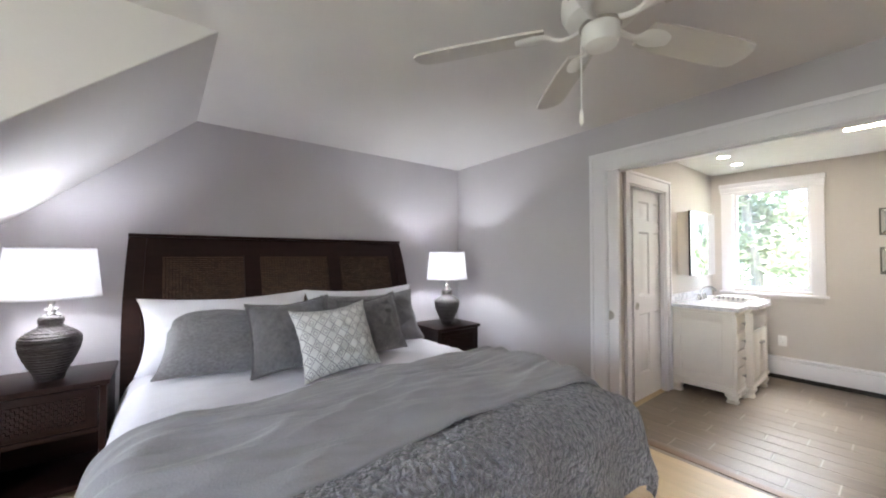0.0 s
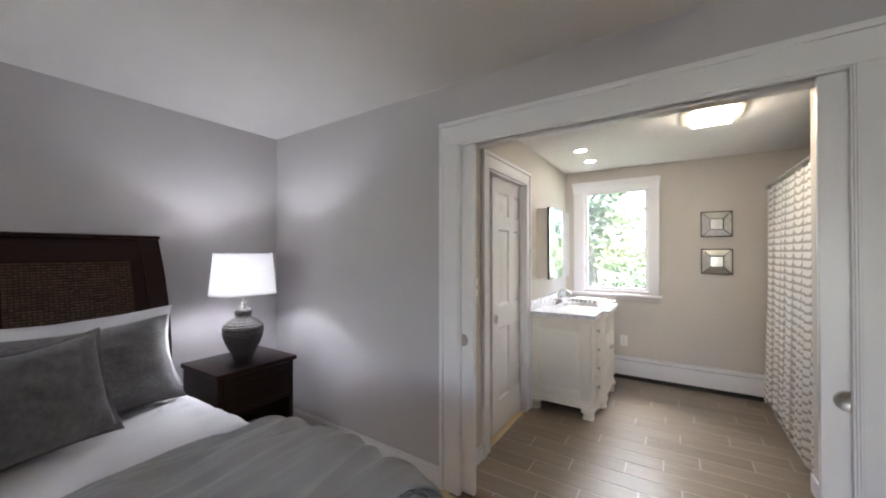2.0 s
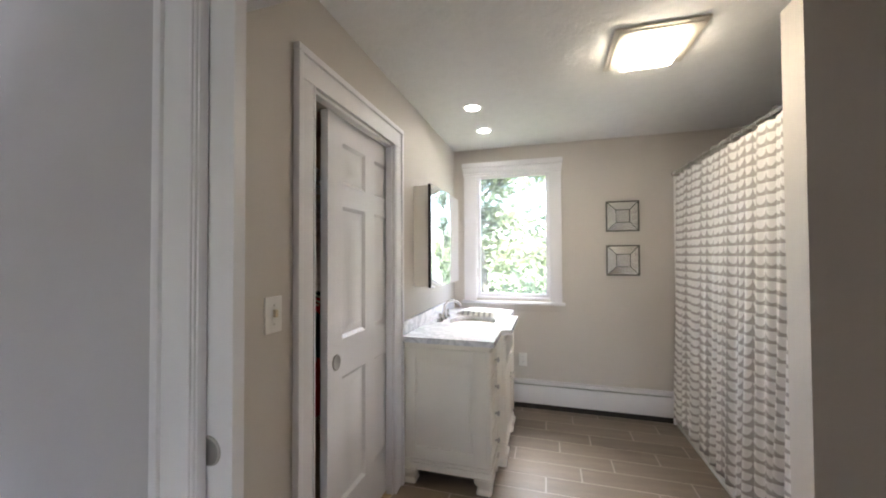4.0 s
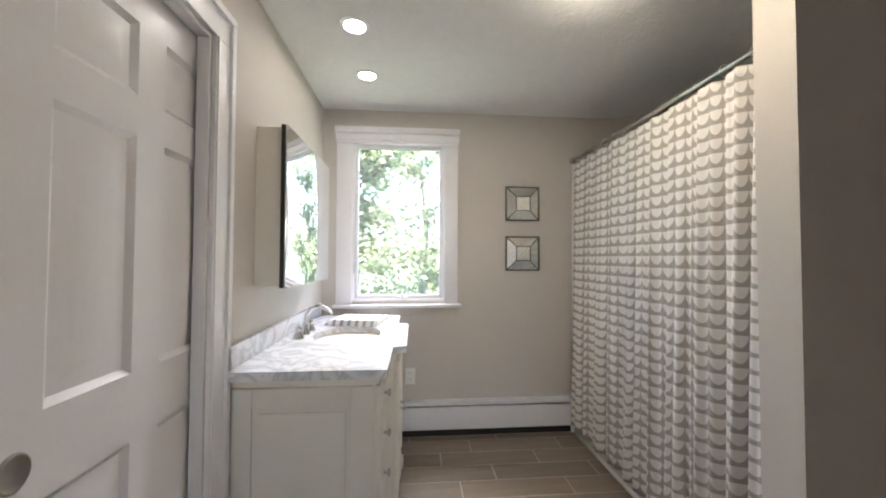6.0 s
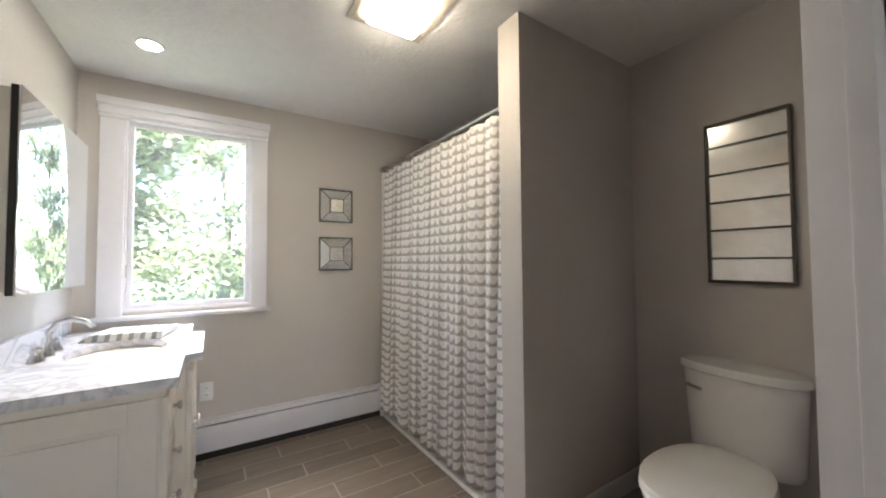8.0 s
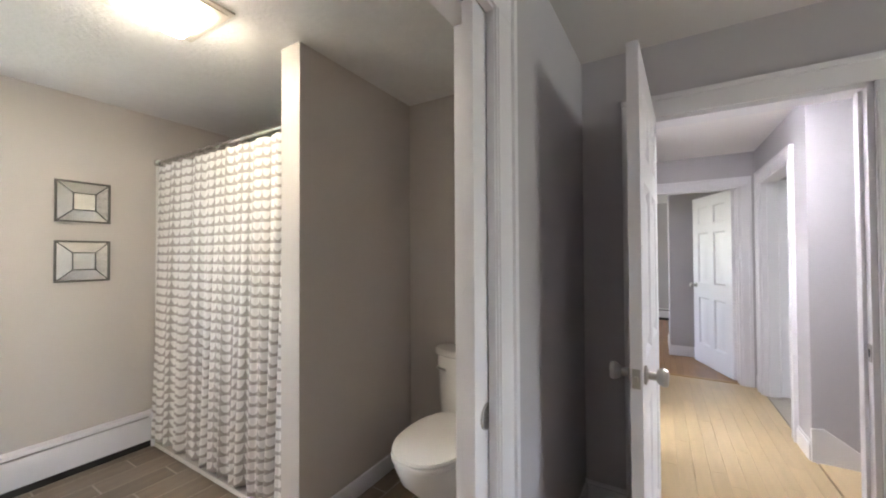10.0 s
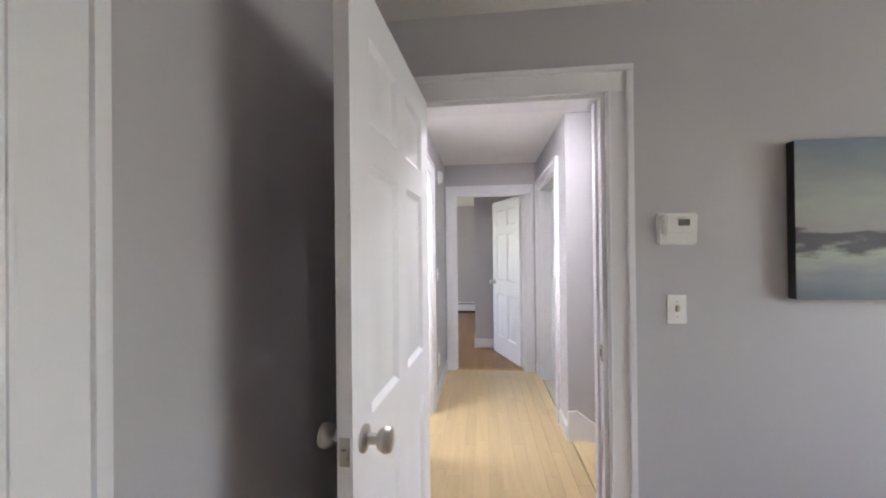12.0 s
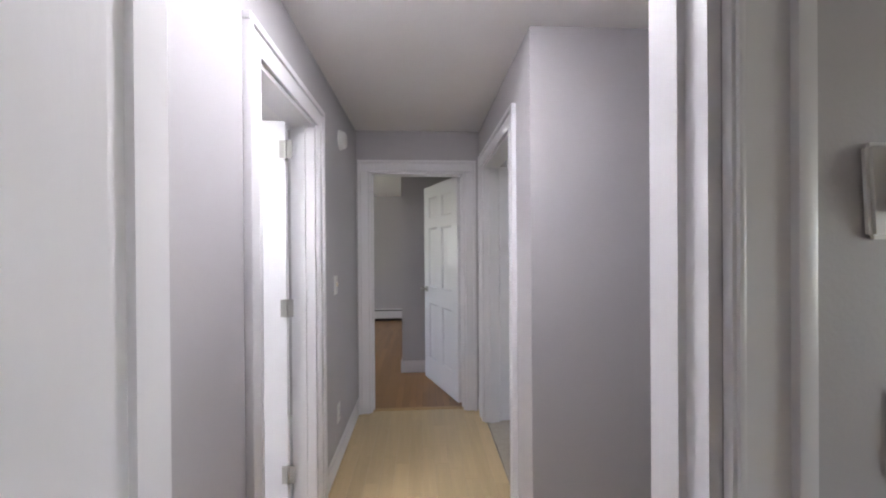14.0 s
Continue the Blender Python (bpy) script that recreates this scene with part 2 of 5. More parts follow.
# abstract landscape on the canvas: pale sky, dark tree line, water
canvas_art = material("abstract_landscape_paint", (0.4, 0.4, 0.4), 0.6, vary=0.1, bump=0.1, bump_scale=90)
t = canvas_art.node_tree
sep = t.nodes.new("ShaderNodeSeparateXYZ")
t.links.new(t.nodes["Texture Coordinate"].outputs["Object"], sep.inputs[0])
cloud = node(t, "ShaderNodeTexNoise", Scale=9.0, Detail=8.0)
mapn = t.nodes.new("ShaderNodeMapping")
mapn.inputs["Scale"].default_value = (0.6, 1, 2.0)
t.links.new(t.nodes["Texture Coordinate"].outputs["Object"], mapn.inputs[0])
t.links.new(mapn.outputs[0], cloud.inputs["Vector"])
h = math_node(t, "ADD", sep.outputs[2], math_node(t, "MULTIPLY", math_node(t, "SUBTRACT", cloud.outputs[0], 0.5), 0.20))
h = math_node(t, "DIVIDE", h, 0.606)
bands = t.nodes.new("ShaderNodeValToRGB")
t.links.new(h, bands.inputs[0])
for i, (at, c) in enumerate([(0.0, (0.13, 0.15, 0.19)), (0.18, (0.22, 0.24, 0.26)), (0.30, (0.36, 0.38, 0.33)), (0.345, (0.07, 0.065, 0.08)), (0.40, (0.06, 0.055, 0.07)), (0.43, (0.30, 0.27, 0.27)), (0.6, (0.31, 0.33, 0.30)), (0.75, (0.24, 0.26, 0.27)), (1.0, (0.15, 0.19, 0.25))]):
    e = bands.color_ramp.elements[i] if i < 2 else bands.color_ramp.elements.new(at)
    e.position, e.color = at, (*c, 1)
t.links.new(bands.outputs[0], t.nodes["Principled BSDF"].inputs["Base Color"])

mirror = bpy.data.materials.new("mirror_glass")
mirror.use_nodes = True
p = mirror.node_tree.nodes["Principled BSDF"]
p.inputs["Base Color"].default_value, p.inputs["Metallic"].default_value, p.inputs["Roughness"].default_value = (0.82, 0.84, 0.83, 1), 1.0, 0.015
antique = material("antiqued_mirror", (0.84, 0.83, 0.78), 0.16, 1.0, vary=0.12, scale=20, bump=0)

glass = bpy.data.materials.new("window_glass")
glass.use_nodes = True
p = glass.node_tree.nodes["Principled BSDF"]
p.inputs["Transmission Weight"].default_value, p.inputs["Roughness"].default_value, p.inputs["IOR"].default_value = 1.0, 0.0, 1.02

shade_cloth = bpy.data.materials.new("white_lamp_shade")
shade_cloth.use_nodes = True
t = shade_cloth.node_tree
p = t.nodes["Principled BSDF"]
p.inputs["Base Color"].default_value, p.inputs["Roughness"].default_value = (0.85, 0.85, 0.86, 1), 0.9
p.inputs["Emission Color"].default_value, p.inputs["Emission Strength"].default_value = (0.95, 0.96, 1.0, 1), 0.015
tr = t.nodes.new("ShaderNodeBsdfTranslucent")
tr.inputs[0].default_value = (0.8, 0.8, 0.82, 1)
mx = t.nodes.new("ShaderNodeMixShader")
mx.inputs[0].default_value = 0.18
t.links.new(p.outputs[0], mx.inputs[1])
t.links.new(tr.outputs[0], mx.inputs[2])
t.links.new(mx.outputs[0], t.nodes["Material Output"].inputs[0])

# Faint translucent veil that makes the view outside look hazy and washed out.
haze_veil = bpy.data.materials.new("window_haze_veil")
haze_veil.use_nodes = True
t = haze_veil.node_tree
clear = t.nodes.new("ShaderNodeBsdfTransparent")
veil = t.nodes.new("ShaderNodeBsdfTranslucent")
veil.inputs[0].default_value = (0.72, 0.74, 0.76, 1)
mx = t.nodes.new("ShaderNodeMixShader")
mx.inputs[0].default_value = 0.017
t.links.new(clear.outputs[0], mx.inputs[1])
t.links.new(veil.outputs[0], mx.inputs[2])
t.links.new(mx.outputs[0], t.nodes["Material Output"].inputs[0])

glow_warm = glow("lit_square_diffuser", (1.0, 0.87, 0.68), 3.2)
glow_can = glow("lit_downlight", (1.0, 0.95, 0.88), 6.5)
glow_dome = glow("lit_hall_dome", (0.95, 0.94, 1.0), 11.0)
glow_room = glow("lit_room_dome", (0.96, 0.97, 1.0), 15.0)

# ---- building helpers ----


def box(bm, x0, x1, y0, y1, z0, z1, m=None, bevel=0.0):
    vs = [bm.verts.new((x, y, z)) for x in (x0, x1) for y in (y0, y1) for z in (z0, z1)]
    fs = [bm.faces.new([vs[i] for i in q]) for q in ((0, 1, 3, 2), (4, 6, 7, 5), (0, 4, 5, 1), (2, 3, 7, 6), (0, 2, 6, 4), (1, 5, 7, 3))]
    if bevel:
        es = list({e for f in fs for e in f.edges})
        out = bmesh.ops.bevel(bm, geom=es, offset=bevel, segments=2, affect="EDGES", profile=0.6)
        vs = list({v for f in out["faces"] for v in f.verts} | {v for v in vs if v.is_valid})
    if m is not None:
        bmesh.ops.transform(bm, matrix=m, verts=[v for v in vs if v.is_valid])
    return vs


def boxes(*rows, bevel=0.0):
    bm = bmesh.new()
    for r in rows:
        box(bm, *r, bevel=bevel)
    return bm


def lathe(profile, n=32, at=(0, 0, 0), axis="z", caps=True):
    """A turned body from (radius, height) pairs."""
    bm = bmesh.new()
    rings = []
    for r, z in profile:
        ring = []
        for i in range(n):
            a = math.tau * i / n
            c, s = r * math.cos(a), r * math.sin(a)
            ring.append(bm.verts.new({"z": (c, s, z), "x": (z, c, s), "y": (s, z, c)}[axis]))
        rings.append(ring)
    for a, b in zip(rings, rings[1:]):
        for i in range(n):
            bm.faces.new((a[i], a[(i + 1) % n], b[(i + 1) % n], b[i]))
    for ring, flip in ((rings[0], True), (rings[-1], False)):
        if caps and profile[0 if flip else -1][0] > 1e-4:
            bm.faces.new(ring[::-1] if flip else ring)
    bmesh.ops.translate(bm, vec=at, verts=bm.verts)
    return bm


def tube(points, r, n=10):
    """A round bar along points."""
    bm = bmesh.new()
    pts = [Vector(q) for q in points]
    rings = []
    for i, q in enumerate(pts):
        d = (pts[min(i + 1, len(pts) - 1)] - pts[max(i - 1, 0)]).normalized()
        side = d.cross(Vector((0.3, 0.2, 1.0)) if abs(d.z) < 0.9 else Vector((1, 0, 0))).normalized()
        up = side.cross(d)
        rings.append([bm.verts.new(q + r * (math.cos(math.tau * k / n) * side + math.sin(math.tau * k / n) * up)) for k in range(n)])
    for a, b in zip(rings, rings[1:]):
        for k in range(n):
            bm.faces.new((a[k], a[(k + 1) % n], b[(k + 1) % n], b[k]))
    bm.faces.new(rings[0])
    bm.faces.new(rings[-1][::-1])
    return bm


def mesh_object(name, bm, mat, smooth=True):
    bmesh.ops.recalc_face_normals(bm, faces=bm.faces)
    me = bpy.data.meshes.new(name)
    bm.to_mesh(me)
    bm.free()
    me.materials.append(mat)
    if smooth:
        me.shade_smooth()
        me.set_sharp_from_angle(angle=radians(35))
    return new(name, me)


def part(name, bm, mat, parent, label="", at=None):
    ob = mesh_object(name, bm, mat)
    ob.parent = parent
    if at is not None:
        ob.matrix_basis = at
    return tagged(ob, label) if label else ob


def thing(name, at, label, category, group=""):
    ob = new(name)
    ob.empty_display_size = 0.1
    ob.matrix_basis = at
    return tagged(ob, label, category, group)


def structure(name, bm, mat, label="", at=None):
    ob = mesh_object(name, bm, mat)
    if at is not None:
        ob.matrix_basis = at
    return tagged(ob, label, "", "", "structure")


# ---- the large structure ----
# The wall between bedroom and bathroom stands 1.9 degrees off the others: built in its own axes (x through it, y along it).
SKEW = pose(2.565, -1.256, 0, 0, 0, -1.87)
CEIL, LOW, DOOR = 2.375, 2.343, 2.005
OA, OB, OH = 1.16, 2.708, 2.02

structure("wall_east", boxes((0, 0.115, -0.12, OA - 0.6, 0, 2.44), (0, 0.014, OA - 0.6, OA, 0, 2.44), (0.057, 0.115, OA - 0.6, OA, 0, 2.44), (0.014, 0.057, OA - 0.6, OA, OH + 0.012, 2.44), (0, 0.115, OB + 0.6, 4.72, 0, 2.44), (0, 0.014, OB, OB + 0.6, 0, 2.44), (0.057, 0.115, OB, OB + 0.6, 0, 2.44), (0.014, 0.057, OB, OB + 0.6, OH + 0.012, 2.44), (0, 0.115, OA, OB, OH + 0.012, 2.44)), paint_grey, "smooth light grey painted bedroom wall", SKEW)
structure("wall_north", boxes((-2.6, 2.716, 3.327, 3.45, 0, 2.44)), paint_grey, "light grey painted wall behind the bed")
structure("wall_south", boxes((-2.6, 1.475, -1.376, -1.256, 0, 2.44), (2.262, 2.562, -1.376, -1.256, 0, 2.44), (1.475, 2.262, -1.376, -1.256, DOOR, 2.44)), paint_grey, "light grey painted wall round the bedroom doorway")
structure("wall_west", boxes((-2.52, -2.4, -1.256, -0.45, 0, 2.44), (-2.52, -2.4, 1.05, 1.94, 0, 2.44), (-2.52, -2.4, -0.45, 1.05, 0, 0.75), (-2.52, -2.4, -0.45, 1.05, 1.95, 2.44)), paint_grey)
bm = bmesh.new()
prof = [(0.11, CEIL), (-2.575, 0.0), (-2.575, 0.14), (0.11, CEIL + 0.14)]
a = [bm.verts.new((x, 1.94, z)) for x, z in prof]
b = [bm.verts.new((x, 3.327, z)) for x, z in prof]
for i in range(4):
    bm.faces.new((a[i], a[(i + 1) % 4], b[(i + 1) % 4], b[i]))
bm.faces.new(a)
bm.faces.new(b[::-1])
structure("ceiling_slope", bm, ceiling_paint, "sloped white painted ceiling under the roof")
bm = bmesh.new()
prof = [(0.106, CEIL), (-2.4, CEIL), (-2.4, 0.158)]
a = [bm.verts.new((x, 1.936, z)) for x, z in prof]
b = [bm.verts.new((x, 2.02, z)) for x, z in prof]
for i in range(3):
    bm.faces.new((a[i], a[(i + 1) % 3], b[(i + 1) % 3], b[i]))
bm.faces.new(a)
bm.faces.new(b[::-1])
structure("wall_dormer_cheek", bm, ceiling_paint)
structure("ceiling_bedroom", boxes((-2.6, 2.64, -1.3, 3.45, CEIL, 2.5), (2.64, 2.72, 0.8, 3.45, CEIL, 2.5)), ceiling_paint, "flat white painted bedroom ceiling")
structure("ceiling_bathroom", boxes((2.672, 5.46, -1.3, 1.64, LOW, 2.5)), ceiling_rough, "white bathroom ceiling with light stipple texture")
structure("ceiling_hall", boxes((-1.6, 5.0, -8.0, -1.32, LOW, 2.5)), ceiling_brightened, "white painted hall ceiling")
structure("roof_deck", boxes((-3.2, 6.0, -8.2, 4.0, 2.62, 2.7)), siding)

# bathroom
CY = 1.51
structure("wall_bathroom_north", boxes((2.70, 3.158, CY, 1.63, 0, LOW), (3.158, 3.895, CY, 1.63, 1.985, LOW), (3.895, 4.62, CY, 1.548, 0, LOW), (3.895, 4.62, 1.597, 1.63, 0, LOW), (4.62, 5.334, CY, 1.63, 0, LOW)), paint_greige, "warm grey painted bathroom wall")
structure("wall_bathroom_east", boxes((5.334, 5.46, -1.3, 0.625, 0, LOW), (5.334, 5.46, 1.305, 1.70, 0, LOW), (5.334, 5.46, 0.625, 1.305, 0, 0.95), (5.334, 5.46, 0.625, 1.305, 2.115, LOW)), paint_greige, "warm grey painted bathroom window wall")
structure("wall_bathroom_south", boxes((2.60, 3.655, -1.25, -1.15, 0, LOW), (3.79, 5.334, -1.25, -1.12, 0, LOW)), paint_greige)
structure("wall_partition", boxes((3.655, 3.79, -1.25, -0.272, 0, LOW)), paint_greige, "warm grey painted partition beside the shower")
structure("baseboard_partition", boxes((3.641, 3.655, -1.15, -0.268, 0, 0.10), (3.655, 3.79, -0.272, -0.258, 0, 0.10), bevel=0.004), trim_white)
structure("baseboard_toilet", boxes((2.80, 3.641, -1.15, -1.136, 0, 0.10), bevel=0.004), trim_white)

# closet behind the bathroom's north wall
structure("wall_closet", boxes((2.80, 2.88, 1.63, 2.75, 0, 2.44), (2.88, 4.70, 2.65, 2.75, 0, 2.44), (4.62, 4.70, 1.63, 2.65, 0, 2.44)), closet_dark)
structure("ceiling_closet", boxes((2.80, 4.70, 1.63, 2.75, 2.35, 2.5)), closet_dark)
structure("floor_closet", boxes((2.80, 4.70, 1.514, 2.75, -0.06, 0.004)), maple_rest)

# hall
HE, HW = 2.41, 1.385
structure("wall_hall_east", boxes((HE, HE + 0.12, -2.04, -1.376, 0, LOW), (HE, HE + 0.12, -3.83, -2.70, 0, LOW), (HE, HE + 0.12, -2.70, -2.04, DOOR, LOW)), paint_grey, "light grey painted hall wall")
structure("wall_hall_west", boxes((HW - 0.12, HW, -2.71, -2.495, 0, LOW), (HW - 0.12, HW, -3.83, -3.62, 0, LOW), (HW - 0.12, HW, -3.62, -2.71, DOOR, LOW)), paint_grey, "light grey painted hall wall beside the stairs")
structure("wall_stair", boxes((-0.9, HW, -2.495, -2.375, -1.6, LOW), (-0.9, HW, -1.50, -1.38, -1.6, LOW), (-0.98, -0.9, -2.495, -1.38, -1.6, LOW)), paint_grey, "light grey painted stairwell wall")
structure("wall_hall_end", boxes((1.265, 1.505, -3.95, -3.83, 0, LOW), (2.305, 5.0, -3.95, -3.83, 0, LOW), (1.505, 2.305, -3.95, -3.83, DOOR, LOW)), paint_grey, "light grey painted wall at the hall's end")
structure("wall_second_bath", boxes((4.2, 4.3, -3.83, -1.376, 0, LOW), (2.565, 4.3, -1.376, -1.26, 0, LOW)), paint_white_wall)
structure("wall_side_room", boxes((-1.6, -1.5, -6.2, -2.495, 0, LOW), (-1.5, 1.145, -6.2, -6.1, 0, LOW), (1.145, 1.265, -8.0, -3.83, 0, LOW)), paint_grey)
structure("wall_far_room", boxes((1.265, 2.095, -5.6, -4.80, 0, LOW), (1.265, 5.0, -7.8, -7.68, 0, LOW), (4.9, 5.0, -7.68, -6.4, 0, LOW), (4.9, 5.0, -5.2, -3.95, 0, LOW), (4.9, 5.0, -6.4, -5.2, 0, 0.85), (4.9, 5.0, -6.4, -5.2, 1.95, LOW)), paint_grey, "light grey painted wall in the far room")

# subfloors; the boards and tiles lie on them
structure("ground_slab", boxes((-2.6, 2.69, -1.376, 3.45, -0.12, -0.014), (2.69, 2.84, 1.60, 3.45, -0.12, -0.014), (2.69, 5.46, -1.3, 1.60, -0.12, -0.012), (1.385, 2.60, -3.89, -1.376, -0.12, -0.014)), gap_dark)
structure("floor_second_bath", boxes((2.47, 4.3, -3.83, -1.376, -0.1, -0.002)), paint_white_wall)
structure("floor_side_room", boxes((-1.6, 1.36, -6.2, -2.495, -0.1, 0.0)), carpet, "beige carpet in the side room")
structure("threshold", boxes((0.02, 0.085, OA - 0.01, OB + 0.01, -0.01, 0.008), bevel=0.003), material("dark_threshold_wood", (0.16, 0.085, 0.045), 0.4, vary=0.2), "thin brown wooden threshold strip", SKEW)
structure("threshold_hall", boxes((1.523, 2.287, -3.90, -3.86, -0.01, 0.006), bevel=0.002), material("oak_threshold_wood", (0.42, 0.27, 0.12), 0.4, vary=0.2))

# stairs going down beside the hall
for i in range(6):
    x1 = 1.36 - 0.26 * i
    structure("stair_step", boxes((x1 - 0.27, x1, -2.373, -1.502, -0.19 * i - 0.05 - (0.14 if i else 0), -0.19 * i - 0.0), bevel=0.006), maple_rest)
bm = bmesh.new()
prof = [(1.39, 0.0), (1.39, 0.205), (1.33, 0.215), (-0.8, -1.29), (-0.8, -1.55), (1.1, -0.21), (1.3, -0.02)]
a = [bm.verts.new((x, -2.374, z)) for x, z in prof]
b = [bm.verts.new((x, -2.356, z)) for x, z in prof]
for i in range(len(prof)):
    j = (i + 1) % len(prof)
    bm.faces.new((a[i], a[j], b[j], b[i]))
bm.faces.new(a)
bm.faces.new(b[::-1])
structure("trim_stair_skirt", bm, trim_white, "white stair skirt board with moulded top edge")


def casing(name, along, a0, a1, top, face, out, width=0.09, at=None, label="", right_width=None):
    """Moulded door casing on a wall. along: 'x' or 'y'; face: the wall's plane; out: +1 or -1, the side it stands on."""
    bm = bmesh.new()
    rw = right_width or width

    def bar(s0, s1, z0, z1, d):
        lo, hi = sorted((face, face + out * d))
        if along == "x":
            box(bm, s0, s1, lo, hi, z0, z1, bevel=0.004)
        else:
            box(bm, lo, hi, s0, s1, z0, z1, bevel=0.004)

    bar(a0 - width, a0, 0, top, 0.016)
    bar(a1, a1 + rw, 0, top, 0.016)
    bar(a0 - width, a1 + rw, top, top + width, 0.0165)
    for s0, s1 in ((a0 - width - 0.004, a0 - width + 0.022), (a1 + rw - 0.022, a1 + rw + 0.004)):
        bar(s0, s1, 0, top + width - 0.02, 0.027)
    bar(a0 - width - 0.006, a1 + rw + 0.006, top + width - 0.02, top + width + 0.006, 0.0275)
    for s0, s1 in ((a0 - 0.016, a0 - 0.006), (a1 + 0.006, a1 + 0.016)):
        bar(s0, s1, 0, top, 0.021)
    return structure(name, bm, trim_white, label, at)


def jamb(name, along, a0, a1, top, lo, hi, at=None):
    """The lining of an opening, with stop bead."""
    bm = bmesh.new()
    mid = (lo + hi) / 2
    for s0, s1, z0, z1, d0, d1 in ((a0, a0 + 0.018, 0, top, lo, hi), (a1 - 0.018, a1, 0, top, lo, hi), (a0 + 0.018, a1 - 0.018, top - 0.018, top, lo, hi), (a0 + 0.018, a0 + 0.03, 0, top - 0.018, mid - 0.015, mid + 0.02), (a1 - 0.03, a1 - 0.018, 0, top - 0.018, mid - 0.015, mid + 0.02)):
        if along == "x":
            box(bm, s0, s1, d0, d1, z0, z1)
        else:
            box(bm, d0, d1, s0, s1, z0, z1)
    return structure(name, bm, trim_white, "", at)


casing("trim_bath_opening", "y", OA, OB, OH, 0.0, -1, 0.125, SKEW, "white moulded casing round the wide bathroom opening")
casing("trim_bedroom_door", "x", 1.475, 2.262, DOOR, -1.256, 1, 0.1, None, "white moulded casing round the bedroom doorway")
casing("trim_bedroom_door_hall", "x", 1.475, 2.262, DOOR, -1.376, -1, 0.085)
casing("trim_closet_door", "x", 3.158, 3.895, 1.985, CY, -1, 0.105, None, "cream-white moulded casing round the closet doorway", 0.105)
casing("trim_hall_left_door", "y", -2.70, -2.04, DOOR, HE, -1, 0.09, None, "white moulded casing of a hall doorway")
casing("trim_hall_right_door", "y", -3.62, -2.71, DOOR, HW, 1, 0.09, None, "white moulded casing of a hall doorway")
casing("trim_hall_end_door", "x", 1.505, 2.305, DOOR, -3.83, 1, 0.085, None, "white moulded casing of the far doorway")
jamb("trim_jamb_bedroom", "x", 1.475, 2.262, DOOR, -1.376, -1.256)
jamb("trim_jamb_left", "y", -2.70, -2.04, DOOR, HE, HE + 0.12)
jamb("trim_jamb_right", "y", -3.62, -2.71, DOOR, HW - 0.12, HW)
jamb("trim_jamb_end", "x", 1.505, 2.305, DOOR, -3.95, -3.83)
# lining of the wide opening: split jambs with the slot of the pocket doors between them
structure("trim_jamb_wide", boxes((-0.010, 0.014, OA, OA + 0.006, 0, OH), (0.057, 0.121, OA - 0.05, OA + 0.004, 0, OH), (-0.010, 0.014, OB - 0.006, OB, 0, OH), (0.057, 0.121, OB - 0.004, OB + 0.05, 0, OH), (-0.010, 0.014, OA + 0.006, OB - 0.006, OH - 0.012, OH + 0.011), (0.057, 0.121, OA + 0.004, OB - 0.004, OH - 0.014, OH + 0.011), bevel=0.003), trim_white, "white lining of the wide pocket-door opening", SKEW)
structure("trim_pocket_track", boxes((0.0145, 0.0565, OA + 0.004, OB - 0.004, OH + 0.002, OH + 0.0105)), gap_dark, "", SKEW)
structure("trim_jamb_closet", boxes((3.158, 3.168, CY, 1.63, 0, 1.985), (3.885, 3.895, CY, 1.55, 0, 1.985), (3.885, 3.895, 1.597, 1.63, 0, 1.985), (3.168, 3.885, CY, 1.55, 1.97, 1.985), bevel=0.003), trim_white)


def baseboard(name, rows, at=None):
    """Baseboards: a board and a narrower moulded cap. rows: x0, x1, y0, y1 and the cap's inset on each side."""
    bm = bmesh.new()
    for x0, x1, y0, y1, h in rows:
        box(bm, x0, x1, y0, y1, 0, h - 0.025, bevel=0.002)
        dx, dy = (0.006, 0) if x1 - x0 < y1 - y0 else (0, 0.006)
        box(bm, x0 + dx, x1 - dx, y0 + dy, y1 - dy, h - 0.025, h, bevel=0.004)
    structure(name, bm, trim_white, "white moulded baseboard", at)


baseboard("baseboard_east", [(-0.016, 0.0, OB + 0.11, 4.58, 0.12), (-0.016, 0.0, 0.0, OA - 0.11, 0.12)], SKEW)
baseboard("baseboard_north", [(-2.3, 2.70, 3.311, 3.327, 0.12)])
baseboard("baseboard_south", [(-2.4, 1.37, -1.256, -1.24, 0.12), (2.33, 2.565, -1.256, -1.24, 0.12)])
baseboard("baseboard_hall_east", [(HE - 0.016, HE, -3.83, -2.80, 0.13), (HE - 0.016, HE, -1.94, -1.40, 0.13)])
baseboard("baseboard_hall_west", [(HW, HW + 0.016, -2.615, -2.37, 0.13), (HW, HW + 0.016, -3.83, -3.72, 0.13)])
baseboard("baseboard_hall_end", [(2.395, HE, -3.83, -3.814, 0.13)])
baseboard("baseboard_far_room", [(1.27, 2.11, -4.80, -4.784, 0.13), (2.095, 2.111, -5.6, -4.80, 0.13)])
baseboard("baseboard_bathroom", [(2.815, 3.08, CY - 0.014, CY, 0.11)])

# ---- doors ----


